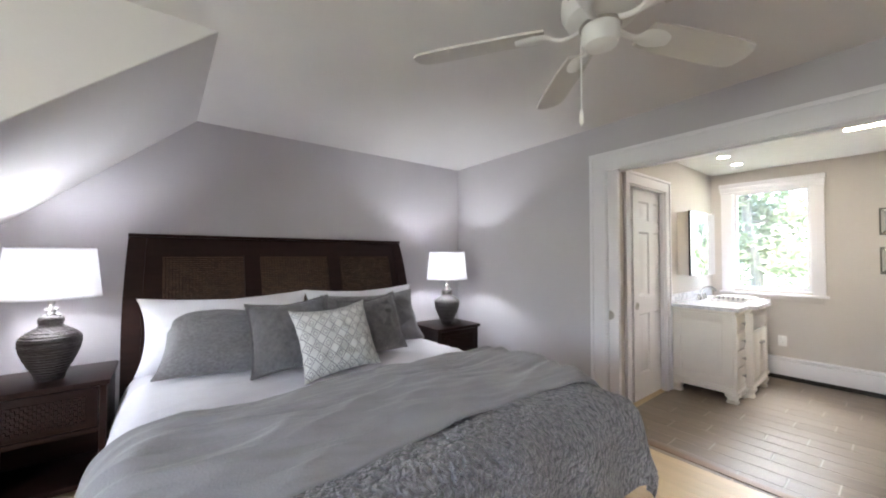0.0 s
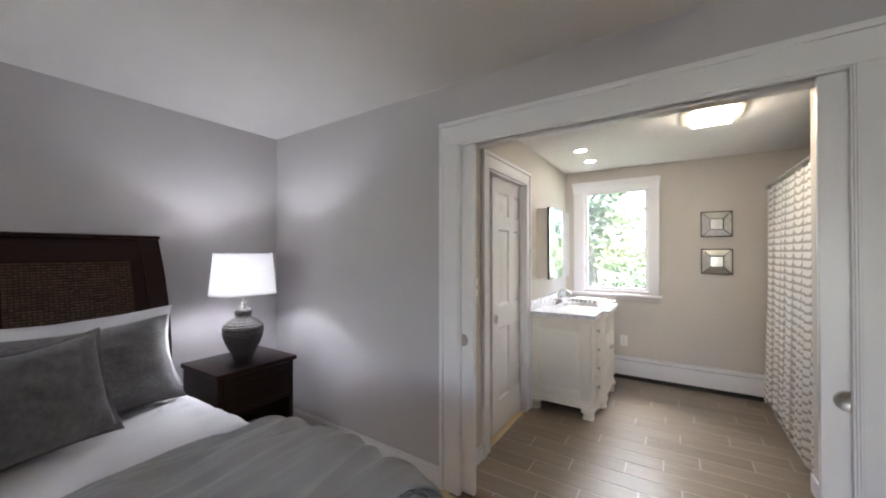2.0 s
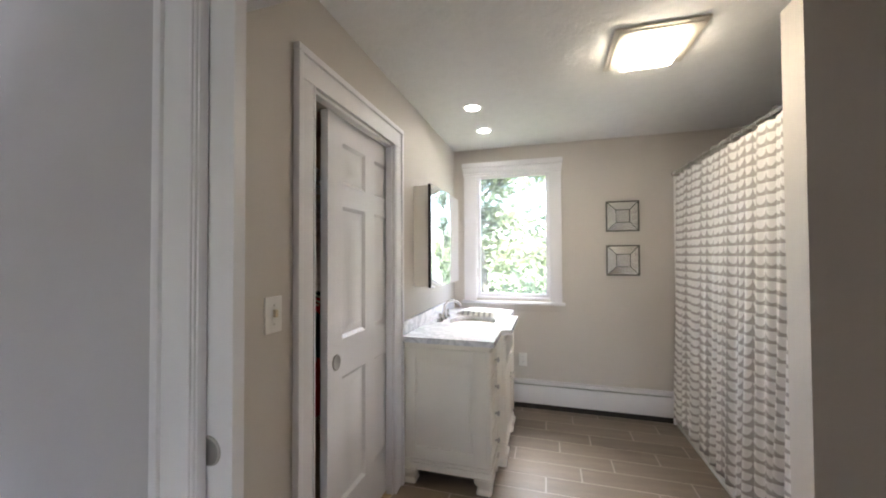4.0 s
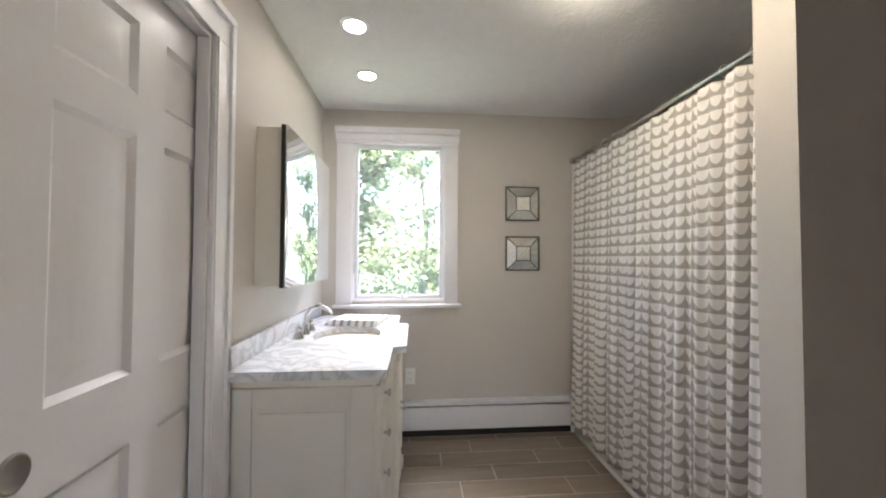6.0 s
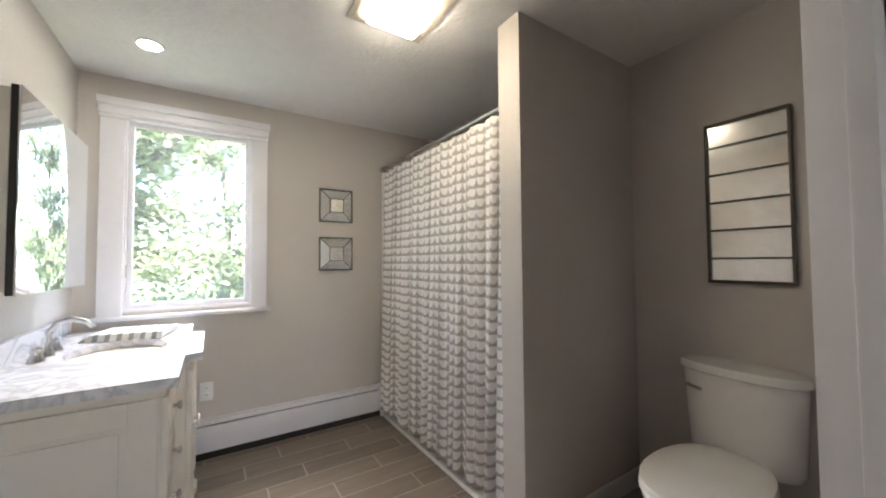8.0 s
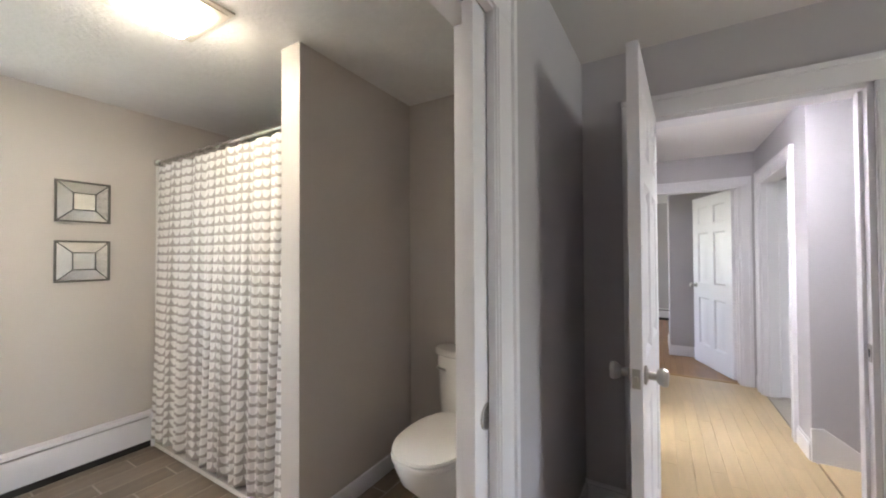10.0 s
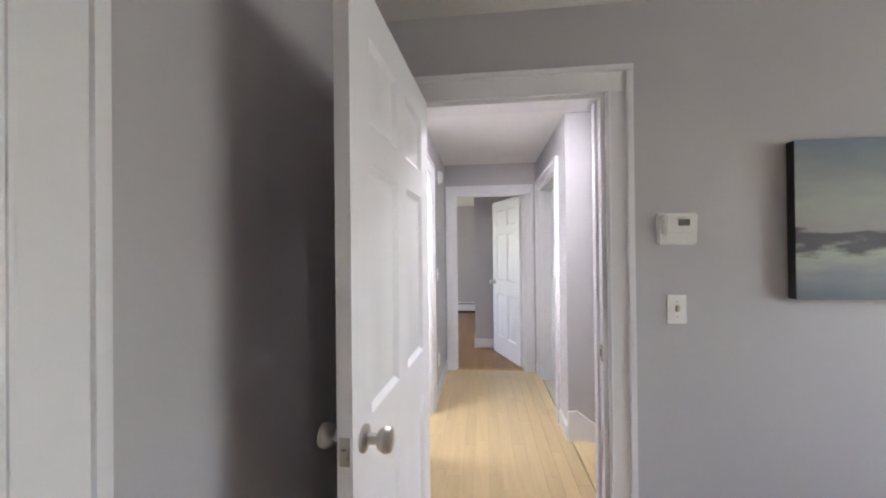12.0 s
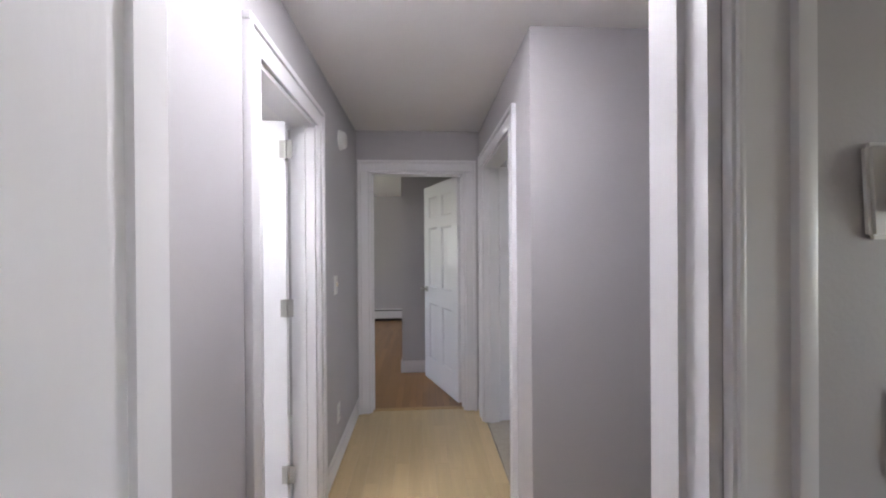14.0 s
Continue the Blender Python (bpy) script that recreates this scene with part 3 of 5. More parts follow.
def panel_door(name, at, w, h, label, knob=None, hinges="", pull=None, group="six-panel doors"):
    """A six-panel door: x across from the hinge side, y through, z up. knob: distance of the knob from x=0."""
    d = thing(name, at, label, "door", group)
    tk, st, mid = 0.035, 0.115, 0.10
    rails = ((0.0, 0.23), (0.79, 0.96), (1.56, 1.66), (h - 0.115, h))
    xs = (st, (w - mid) / 2, (w + mid) / 2, w - st)
    rows = [(0, st, 0, tk, 0, h), (w - st, w, 0, tk, 0, h)]
    rows += [(st, w - st, 0, tk, a, b) for a, b in rails]
    rows += [(xs[1], xs[2], 0, tk, a[1], b[0]) for a, b in zip(rails, rails[1:])]
    part("door_frame", boxes(*rows), door_white, d)
    for a, b in zip(rails, rails[1:]):
        for x0, x1 in ((xs[0], xs[1]), (xs[2], xs[3])):
            bm = bmesh.new()
            z0, z1 = a[1], b[0]
            for y0, y1, y2 in ((tk / 2, 0.012, 0.003), (tk / 2, tk - 0.012, tk - 0.003)):
                loops = []
                for inset, y in ((0.0, 0.0 if y1 < tk / 2 else tk), (0.016, y1), (0.030, y1), (0.062, y2)):
                    loops.append([bm.verts.new((x, y, z)) for x, z in ((x0 + inset, z0 + inset), (x1 - inset, z0 + inset), (x1 - inset, z1 - inset), (x0 + inset, z1 - inset))])
                for p0, p1 in zip(loops, loops[1:]):
                    for i in range(4):
                        bm.faces.new((p0[i], p0[(i + 1) % 4], p1[(i + 1) % 4], p1[i]))
                bm.faces.new(loops[-1])
            part("panel", bm, door_white, d)
    if knob is not None:
        for s in (-1, 1):
            y = 0 if s < 0 else tk
            k = part("door_knob", lathe([(0.0, 0.0), (0.030, 0.0), (0.030, 0.006), (0.013, 0.012), (0.012, 0.032), (0.022, 0.038), (0.029, 0.052), (0.026, 0.064), (0.0, 0.068)], 24, axis="y"), nickel, d, "satin nickel round knob", Matrix.Translation((knob, y, 0.93)) @ Matrix.Diagonal((1, s, 1, 1)))
        ex = w if knob > w / 2 else 0
        sx = 1 if knob > w / 2 else -1
        lp = part("latch_plate", boxes((min(ex, ex + sx * 0.002), max(ex, ex + sx * 0.002), 0.006, 0.029, 0.90, 0.96), bevel=0.0008), nickel, d, "satin nickel latch plate")
        part("latch_bolt", boxes((min(ex, ex + sx * 0.011), max(ex, ex + sx * 0.011), 0.012, 0.023, 0.922, 0.938), bevel=0.002), nickel, lp)
    for z in (0.2, 1.02, 1.80) if hinges else ():
        y = -0.006 if hinges == "front" else tk + 0.006
        hg = part("hinge", lathe([(0.0, 0), (0.007, 0), (0.007, 0.09), (0.0, 0.09)], 12), nickel, d, "satin nickel butt hinge", Matrix.Translation((-0.004, y, z)))
        part("hinge_leaf", boxes((-0.03, 0.004, -0.0015, 0.0015, 0.002, 0.088), (0.0, 0.03, -0.0015, 0.0015, 0.002, 0.088)), nickel, hg)
    if pull is not None:
        pl = part("cup_pull", lathe([(0.0, -0.0006), (0.021, -0.0008), (0.026, -0.0035), (0.030, -0.0045), (0.033, -0.003), (0.034, 0.001)], 28, axis="y"), nickel, d, "round satin nickel recessed pull", Matrix.Translation((pull, 0.0, 0.868)) @ Matrix.Diagonal((0.9, 1, 1.05, 1)))
    return d


# hinge at the wall, leaf standing into the bedroom; local x runs from hinge to latch
panel_door("door_bedroom", pose(2.249, -1.236, 0.012, 0, 0, 87.0), 0.80, 1.985, "white six-panel bedroom door standing wide open", knob=0.74, hinges="front")
panel_door("door_far", pose(1.527, -3.958, 0.012, 0, 0, -68), 0.76, 1.985, "white six-panel door open into the far room", knob=0.70, hinges="front")
panel_door("door_second_bath", pose(2.535, -2.66, 0.012, 0, 0, 2), 0.62, 1.985, "white six-panel door open into a brightly lit room", knob=0.56, hinges="back")
panel_door("door_closet", pose(3.325, 1.555, 0.012), 0.76, 1.965, "white six-panel sliding closet door, partly open", pull=0.066)
panel_door("door_side_room", pose(1.262, -3.60, 0.012, 0, 0, 183), 0.80, 1.985, "white six-panel door open into the side room", knob=0.74, hinges="back")

# the two pocket doors, slid back with their leading stiles and half of each round pull showing
for y0, y1, yp in ((OA - 0.55, OA + 0.078, OA + 0.012), (OB - 0.080, OB + 0.55, OB - 0.010)):
    d = thing("pocket_door", SKEW, "white pocket door slid back into the wall, its round pull showing", "door", "pocket doors")
    part("door_panel", boxes((0.018, 0.053, y0, y1, 0.012, OH - 0.004), bevel=0.004), door_white, d)
    part("cup_pull", lathe([(0.0, -0.0008), (0.024, -0.001), (0.028, -0.0035), (0.032, -0.0045), (0.035, -0.003), (0.036, 0.001)], 28, axis="x"), nickel, d, "round satin nickel recessed pull", Matrix.Translation((0.018, yp, 0.885)))
for at in (pose(1.494, -1.274, 0.93), ):
    s = thing("strike_plate", at, "satin nickel strike plate set in the door jamb", "strike plate")
    part("plate", boxes((-0.001, 0.002, -0.018, 0.014, -0.035, 0.035), bevel=0.0008), nickel, s)
    part("bolt_hole", boxes((0.0021, 0.0026, -0.008, 0.006, -0.015, 0.015)), black_paint, s)

# ---- bathroom ----
# window: casing, head moulding, sill, sash, crank
win = structure("window_1", boxes((5.334, 5.46, 0.625, 0.64, 0.95, 2.115), (5.334, 5.46, 1.29, 1.305, 0.95, 2.115), (5.334, 5.46, 0.64, 1.29, 2.10, 2.115), (5.334, 5.46, 0.64, 1.29, 0.95, 0.965)), trim_white, "white casement window with crank, trees outside")
part("window_casing", boxes((5.314, 5.334, 0.535, 0.632, 0.93, 2.115), (5.314, 5.334, 1.298, 1.41, 0.93, 2.115), (5.312, 5.334, 0.535, 1.41, 2.115, 2.185), bevel=0.003), trim_white, win)
part("head_moulding", boxes((5.286, 5.334, 0.522, 1.424, 2.162, 2.208), (5.296, 5.334, 0.529, 1.418, 2.112, 2.162), (5.304, 5.334, 0.532, 1.416, 2.092, 2.112), bevel=0.005), trim_white, win)
part("window_sill", boxes((5.285, 5.46, 0.51, 1.43, 0.905, 0.93), bevel=0.006), trim_white, win)
part("sill_apron", boxes((5.318, 5.334, 0.54, 1.40, 0.845, 0.905), bevel=0.003), paint_greige, win)
part("sash", boxes((5.365, 5.40, 0.64, 0.668, 0.965, 2.10), (5.365, 5.40, 1.262, 1.29, 0.965, 2.10), (5.365, 5.40, 0.668, 1.262, 2.07, 2.10), (5.365, 5.40, 0.668, 1.262, 0.965, 0.995), bevel=0.003), trim_white, win)
pane = part("pane", boxes((5.38, 5.384, 0.668, 1.262, 0.995, 2.07)), glass, win)
pane.visible_shadow = False
# Added sheet that lays a bright haze over the pane.
haze = part("haze_sheet", boxes((5.372, 5.3725, 0.668, 1.262, 0.995, 2.07)), haze_veil, win, "thin pale haze sheet added over the pane")
haze.visible_shadow = False
part("crank_handle", boxes((5.345, 5.365, 0.90, 0.98, 0.965, 0.982), (5.335, 5.347, 0.93, 0.945, 0.97, 1.03), bevel=0.003), plastic_white, win)
part("sash_lock", boxes((5.345, 5.362, 1.285, 1.295, 1.15, 1.23), bevel=0.002), nickel, win)

# vanity with breakfront middle, on carved feet
V = thing("vanity", pose(4.0, 1.505, 0), "cream-white wooden bathroom vanity with drawers and bun feet", "vanity")
# local: x along the wall 0..1.2, y negative towards the room
part("body", boxes((0.03, 0.33, -0.515, -0.005, 0.10, 0.835), (0.332, 0.868, -0.565, -0.005, 0.10, 0.835), (0.87, 1.17, -0.515, -0.005, 0.10, 0.835), bevel=0.004), vanity_white, V)
part("base_moulding", boxes((0.015, 0.33, -0.53, -0.005, 0.085, 0.125), (0.318, 0.882, -0.582, -0.005, 0.086, 0.126), (0.87, 1.185, -0.53, -0.005, 0.085, 0.125), (0.02, 0.33, -0.524, -0.005, 0.126, 0.145), (0.325, 0.875, -0.575, -0.005, 0.127, 0.146), bevel=0.006), vanity_white, V)
part("top_moulding", boxes((0.018, 0.33, -0.527, -0.005, 0.805, 0.836), (0.32, 0.88, -0.577, -0.005, 0.806, 0.837), (0.87, 1.182, -0.527, -0.005, 0.805, 0.836), bevel=0.007), vanity_white, V)
# framed end panel
for name, row in (("end_stile", (0.018, 0.03, -0.505, -0.43, 0.15, 0.80)), ("end_stile", (0.018, 0.03, -0.085, -0.01, 0.15, 0.80)), ("end_rail", (0.018, 0.03, -0.43, -0.085, 0.73, 0.80)), ("end_rail", (0.018, 0.03, -0.43, -0.085, 0.15, 0.22)), ("end_panel", (0.023, 0.03, -0.41, -0.105, 0.24, 0.71))):
    part(name, boxes(row, bevel=0.003), vanity_white, V)
for x0 in (0.05, 0.89):
    for i in range(4):
        z0 = 0.165 + i * 0.16
        dr = part("drawer", boxes((x0, x0 + 0.26, -0.53, -0.514, z0, z0 + 0.145), (x0 + 0.03, x0 + 0.23, -0.534, -0.53, z0 + 0.03, z0 + 0.115), bevel=0.003), vanity_white, V)
        part("knob", lathe([(0.0, 0.0), (0.007, 0.0), (0.006, -0.012), (0.015, -0.018), (0.015, -0.026), (0.0, -0.03)], 18, axis="y", at=(x0 + 0.13, -0.534, z0 + 0.073)), nickel, dr, "round satin nickel knob")
for x0 in (0.345, 0.605):
    dr = part("cabinet_door", boxes((x0, x0 + 0.25, -0.58, -0.564, 0.165, 0.62), (x0 + 0.045, x0 + 0.205, -0.585, -0.58, 0.21, 0.575), bevel=0.003), vanity_white, V)
    part("knob", lathe([(0.0, 0.0), (0.007, 0.0), (0.006, -0.012), (0.015, -0.018), (0.015, -0.026), (0.0, -0.03)], 18, axis="y", at=(x0 + (0.22 if x0 < 0.5 else 0.03), -0.582, 0.5)), nickel, dr)
part("drawer", boxes((0.345, 0.855, -0.58, -0.564, 0.65, 0.79), (0.38, 0.82, -0.584, -0.58, 0.68, 0.76), bevel=0.003), vanity_white, V)


def foot_mesh(x, y):
    """A square bracket foot that swells below its block and narrows to the floor."""
    bm = bmesh.new()
    rings = []
    for h, z in ((0.040, 0.0), (0.043, 0.006), (0.042, 0.018), (0.035, 0.030), (0.036, 0.042), (0.050, 0.060), (0.055, 0.075), (0.054, 0.092)):
        c = h * 0.82
        rings.append([bm.verts.new((x + dx, y + dy, z)) for dx, dy in ((-h, -c), (-c, -h), (c, -h), (h, -c), (h, c), (c, h), (-c, h), (-h, c))])
    for r0, r1 in zip(rings, rings[1:]):
        for i in range(8):
            bm.faces.new((r0[i], r0[(i + 1) % 8], r1[(i + 1) % 8], r1[i]))
    bm.faces.new(rings[0][::-1])
    bm.faces.new(rings[-1])
    return bm


# turned rope pilasters at the front corners
for x, y in ((0.035, -0.512), (0.34, -0.565), (0.86, -0.565)):
    part("pilaster", boxes((x - 0.012, x + 0.012, y - 0.022, y, 0.15, 0.80), bevel=0.008), vanity_white, V)
for x, y in ((0.055, -0.49), (0.30, -0.49), (0.365, -0.54), (0.835, -0.54), (0.055, -0.04), (1.145, -0.49), (1.145, -0.04)):
    part("foot", foot_mesh(x, y), vanity_white, V)

C = thing("vanity_countertop", pose(4.0, 1.505, 0.838), "white grey-veined marble vanity top with oval sink", "countertop")
bm = bmesh.new()
out = [(-0.02, -0.56), (0.305, -0.56), (0.33, -0.62), (0.87, -0.62), (0.895, -0.56), (1.2, -0.56), (1.2, -0.003), (-0.02, -0.003)]
SX, SY, SA, SB, NS = 0.60, -0.315, 0.215, 0.165, 40
oval = [(SX + SA * math.cos(math.tau * i / NS), SY + SB * math.sin(math.tau * i / NS)) for i in range(NS)]
for z in (0.0, 0.032):
    edges = []
    for loop in (out, oval):
        vs = [bm.verts.new((x, y, z)) for x, y in loop]
        edges += [bm.edges.new((vs[i], vs[(i + 1) % len(vs)])) for i in range(len(vs))]
    bmesh.ops.triangle_fill(bm, use_beauty=True, edges=edges)
bm.verts.ensure_lookup_table()
n = len(out) + NS
for base, m in ((0, len(out)), (len(out), NS)):
    for i in range(m):
        j = (i + 1) % m
        bm.faces.new([bm.verts[k] for k in (base + i, base + j, base + j + n, base + i + n)])
part("slab", bm, marble, C)
part("backsplash", boxes((-0.02, 1.2, -0.022, -0.002, 0.033, 0.115), bevel=0.003), marble, C)
bm = bmesh.new()
rings = []
for k in range(9):
    a = k / 8 * math.pi / 2
    rings.append([bm.verts.new((SX + (SA + 0.006) * math.cos(a) ** 0.6 * math.cos(math.tau * i / NS), SY + (SB + 0.006) * math.cos(a) ** 0.6 * math.sin(math.tau * i / NS), 0.004 - 0.13 * math.sin(a))) for i in range(NS)] if k < 8 else [bm.verts.new((SX, SY, -0.126))])
for r0, r1 in zip(rings, rings[1:]):
    for i in range(NS):
        j = (i + 1) % NS
        bm.faces.new((r0[i], r0[j], r1[j], r1[i]) if len(r1) > 1 else (r0[i], r0[j], r1[0]))
part("basin", bm, porcelain, C, "white oval undermount basin")

F = thing("faucet", pose(4.60, 1.41, 0.871), "chrome widespread bathroom faucet with curved spout", "faucet")
part("spout_base", lathe([(0, 0), (0.027, 0), (0.024, 0.012), (0.016, 0.03), (0.014, 0.05), (0, 0.05)], 20), chrome, F)
part("spout", tube([(0, 0, 0.03), (0, -0.005, 0.09), (0, -0.03, 0.13), (0, -0.075, 0.142), (0, -0.115, 0.125), (0, -0.135, 0.10)], 0.011, 12), chrome, F)
for dx in (-0.10, 0.10):
    hd = part("handle_base", lathe([(0, 0), (0.026, 0), (0.023, 0.012), (0.015, 0.028), (0.017, 0.045), (0.010, 0.055), (0, 0.058)], 20, at=(dx, 0, 0)), chrome, F)
    part("lever", boxes((dx - 0.035 if dx < 0 else dx - 0.008, dx + 0.008 if dx < 0 else dx + 0.035, -0.007, 0.007, 0.05, 0.062), bevel=0.004), chrome, hd)

T = thing("folded_towel", pose(4.93, 1.19, 0.871, 0, 0, -12), "folded white and grey striped hand towel on the counter", "towel")
stripe = material("striped_towel", (0.6, 0.6, 0.58), 0.95, vary=0.2, scale=16, bump=0.6, bump_scale=120)
t = stripe.node_tree
sep = t.nodes.new("ShaderNodeSeparateXYZ")
t.links.new(t.nodes["Texture Coordinate"].outputs["Object"], sep.inputs[0])
band = math_node(t, "LESS_THAN", math_node(t, "FRACT", math_node(t, "MULTIPLY", sep.outputs[1], 22.0)), 0.42)
two_tone(stripe, band, (0.33, 0.33, 0.33), (0.76, 0.75, 0.73))
for i in range(4):
    part("fold", boxes((-0.13 + 0.004 * i, 0.13 - 0.006 * i, -0.16, 0.16 - 0.01 * i, 0.008 * i, 0.008 * i + 0.0078), bevel=0.0035), stripe, T)

K = thing("medicine_cabinet", pose(4.235, 1.51, 1.145), "white medicine cabinet with mirrored door on the wall", "cabinet")
part("body", boxes((0, 0.72, -0.10, 0, 0, 0.665), bevel=0.003), vanity_white, K)
part("door_edge", boxes((-0.012, 0.732, -0.122, -0.104, -0.008, 0.673), bevel=0.002), heater_dark, K)
part("mirror_door", boxes((-0.014, 0.734, -0.128, -0.1225, -0.01, 0.675), bevel=0.0015), mirror, K, "clear bevelled mirror door")


lead_dark = material("dark_lead_strip", (0.10, 0.095, 0.085), 0.4, 0.6, vary=0.2)


def wall_mirror(name, at, w, h, label):
    """A small framed wall mirror of bevelled facets. Local: x out from the wall, y across, z up."""
    m = thing(name, at, label, "mirror", "facet wall mirrors")
    part("backing", boxes((0, 0.012, -w / 2, w / 2, -h / 2, h / 2)), nickel, m)
    iw, ih = w * 0.21, h * 0.21
    o = ((-w / 2 + 0.006, -h / 2 + 0.006), (w / 2 - 0.006, -h / 2 + 0.006), (w / 2 - 0.006, h / 2 - 0.006), (-w / 2 + 0.006, h / 2 - 0.006))
    n = ((-iw, -ih), (iw, -ih), (iw, ih), (-iw, ih))
    for i in range(4):
        j = (i + 1) % 4
        bm = bmesh.new()
        q = [(0.014, *o[i]), (0.014, *o[j]), (0.03, *n[j]), (0.03, *n[i])]
        f = [bm.verts.new(v) for v in q]
        g = [bm.verts.new((v[0] - 0.003, v[1], v[2])) for v in q]
        bm.faces.new(f)
        bm.faces.new(g[::-1])
        for a in range(4):
            bm.faces.new((f[a], f[(a + 1) % 4], g[(a + 1) % 4], g[a]))
        part("mirror_facet", bm, antique, m)
    part("mirror_centre", boxes((0.027, 0.031, -iw, iw, -ih, ih)), antique, m)
    lead = [((0.0155, *o[i]), (0.0325, *n[i])) for i in range(4)] + [((0.0325, *n[i]), (0.0325, *n[(i + 1) % 4])) for i in range(4)]
    for a, b in lead:
        part("lead_strip", tube([a, b], 0.0035, 6), lead_dark, m)
    for y0, y1, z0, z1 in ((-w / 2 - 0.004, w / 2 + 0.004, -h / 2 - 0.004, -h / 2 + 0.006), (-w / 2 - 0.004, w / 2 + 0.004, h / 2 - 0.006, h / 2 + 0.004), (-w / 2 - 0.004, -w / 2 + 0.006, -h / 2 + 0.006, h / 2 - 0.006), (w / 2 - 0.006, w / 2 + 0.004, -h / 2 + 0.006, h / 2 - 0.006)):
        part("frame_bar", boxes((0, 0.02, y0, y1, z0, z1), bevel=0.002), lead_dark, m)
    return m


first = wall_mirror("wall_mirror", pose(5.334, 0.048, 1.672, 0, 0, 180), 0.25, 0.25, "small square mirror with dark metal lines on the wall")
copy_thing(first, pose(5.334, 0.048, 1.30, 0, 0, 180))

A = thing("framed_panel", pose(3.135, -1.15, 1.50, 0, 0, 90), "tall metal-framed decorative mirror panel above the toilet", "wall decoration")
part("backing", boxes((0, 0.012, -0.145, 0.145, -0.365, 0.365)), antique, A)
for y0, y1, z0, z1 in ((-0.155, 0.155, 0.36, 0.375), (-0.155, 0.155, -0.375, -0.36), (-0.155, -0.143, -0.36, 0.36), (0.143, 0.155, -0.36, 0.36)):
    part("frame_bar", boxes((0, 0.024, y0, y1, z0, z1), bevel=0.003), lead_dark, A)
for i in range(-2, 3):
    part("cross_bar", boxes((0.012, 0.02, -0.143, 0.143, i * 0.13 - 0.005, i * 0.13 + 0.005), bevel=0.002), lead_dark, A)

# baseboard heater along the window wall
Hh = thing("baseboard_heater", pose(5.334, -0.345, 0), "long white metal baseboard heater along the wall", "heater")
part("back_panel", boxes((-0.012, 0, 0.05, 1.80, 0.03, 0.235), bevel=0.002), trim_white, Hh)
part("front_cover", boxes((-0.072, -0.06, 0.05, 1.80, 0.05, 0.207), bevel=0.004), trim_white, Hh)
part("top_hood", boxes((-0.068, 0, 0.05, 1.80, 0.217, 0.24), bevel=0.004), trim_white, Hh)
part("damper", boxes((-0.060, -0.012, 0.05, 1.80, 0.190, 0.199), bevel=0.002), shade_grey, Hh)
part("fin_core", boxes((-0.055, -0.013, 0.05, 1.80, 0.0, 0.19)), heater_dark, Hh)
part("end_cap", boxes((-0.076, 0, 0.0, 0.05, 0.0, 0.245), bevel=0.006), trim_white, Hh)

# outlet and switches


def wall_plate(name, at, label, kind):
    """Plate on a wall: local x across, y out of the wall, z up."""
    s = thing(name, at, label, kind)
    part("plate", boxes((-0.036, 0.036, 0, 0.006, -0.058, 0.058), bevel=0.0025), plastic_white, s)
    if kind == "outlet":
        for z in (-0.022, 0.022):
            so = part("socket", boxes((-0.016, 0.016, 0.006, 0.009, z - 0.015, z + 0.015), bevel=0.004), plastic_white, s)
            part("slots", boxes((-0.007, -0.005, 0.0085, 0.0095, z - 0.004, z + 0.007), (0.005, 0.007, 0.0085, 0.0095, z - 0.004, z + 0.007)), black_paint, so)
    else:
        part("toggle", boxes((-0.006, 0.006, 0.006, 0.018, -0.008, 0.016), bevel=0.002), cream_cloth, s)
        part("toggle_slot", boxes((-0.0075, 0.0075, 0.006, 0.0075, -0.017, 0.017)), plastic_white, s)
    for z in (-0.03, 0.03) if kind != "outlet" else (0,):
        part("screw", lathe([(0, 0.006), (0.003, 0.006), (0.003, 0.0075), (0, 0.008)], 10, axis="y", at=(0, 0, z)), nickel, s)
    return s


wall_plate("outlet", pose(5.334, 0.878, 0.41, 0, 0, 90), "white wall outlet above the heater", "outlet")
wall_plate("light_switch", pose(1.207, -1.256, 1.117), "white toggle light switch below the thermostat", "light switch")
wall_plate("light_switch", pose(2.955, CY, 1.16, 0, 0, 180), "white toggle switch beside the closet door", "light switch")
wall_plate("light_switch", pose(HE, -3.10, 1.14, 0, 0, 90), "white toggle switch on the hall wall", "light switch")
wall_plate("outlet", pose(0.27, -1.256, 0.28), "white outlet low on the bedroom wall", "outlet")
wall_plate("outlet", pose(HE, -3.15, 0.32, 0, 0, 90), "white outlet low on the hall wall", "outlet")

S = thing("smoke_detector", pose(HE, -3.25, 2.09, 0, 0, 90), "round white smoke detector on the hall wall", "smoke detector")
part("base", lathe([(0, 0), (0.065, 0), (0.065, 0.012), (0, 0.012)], 28, axis="y"), plastic_white, S)
part("cover", lathe([(0.056, 0.012), (0.056, 0.03), (0.045, 0.042), (0, 0.044)], 28, axis="y"), plastic_white, S)

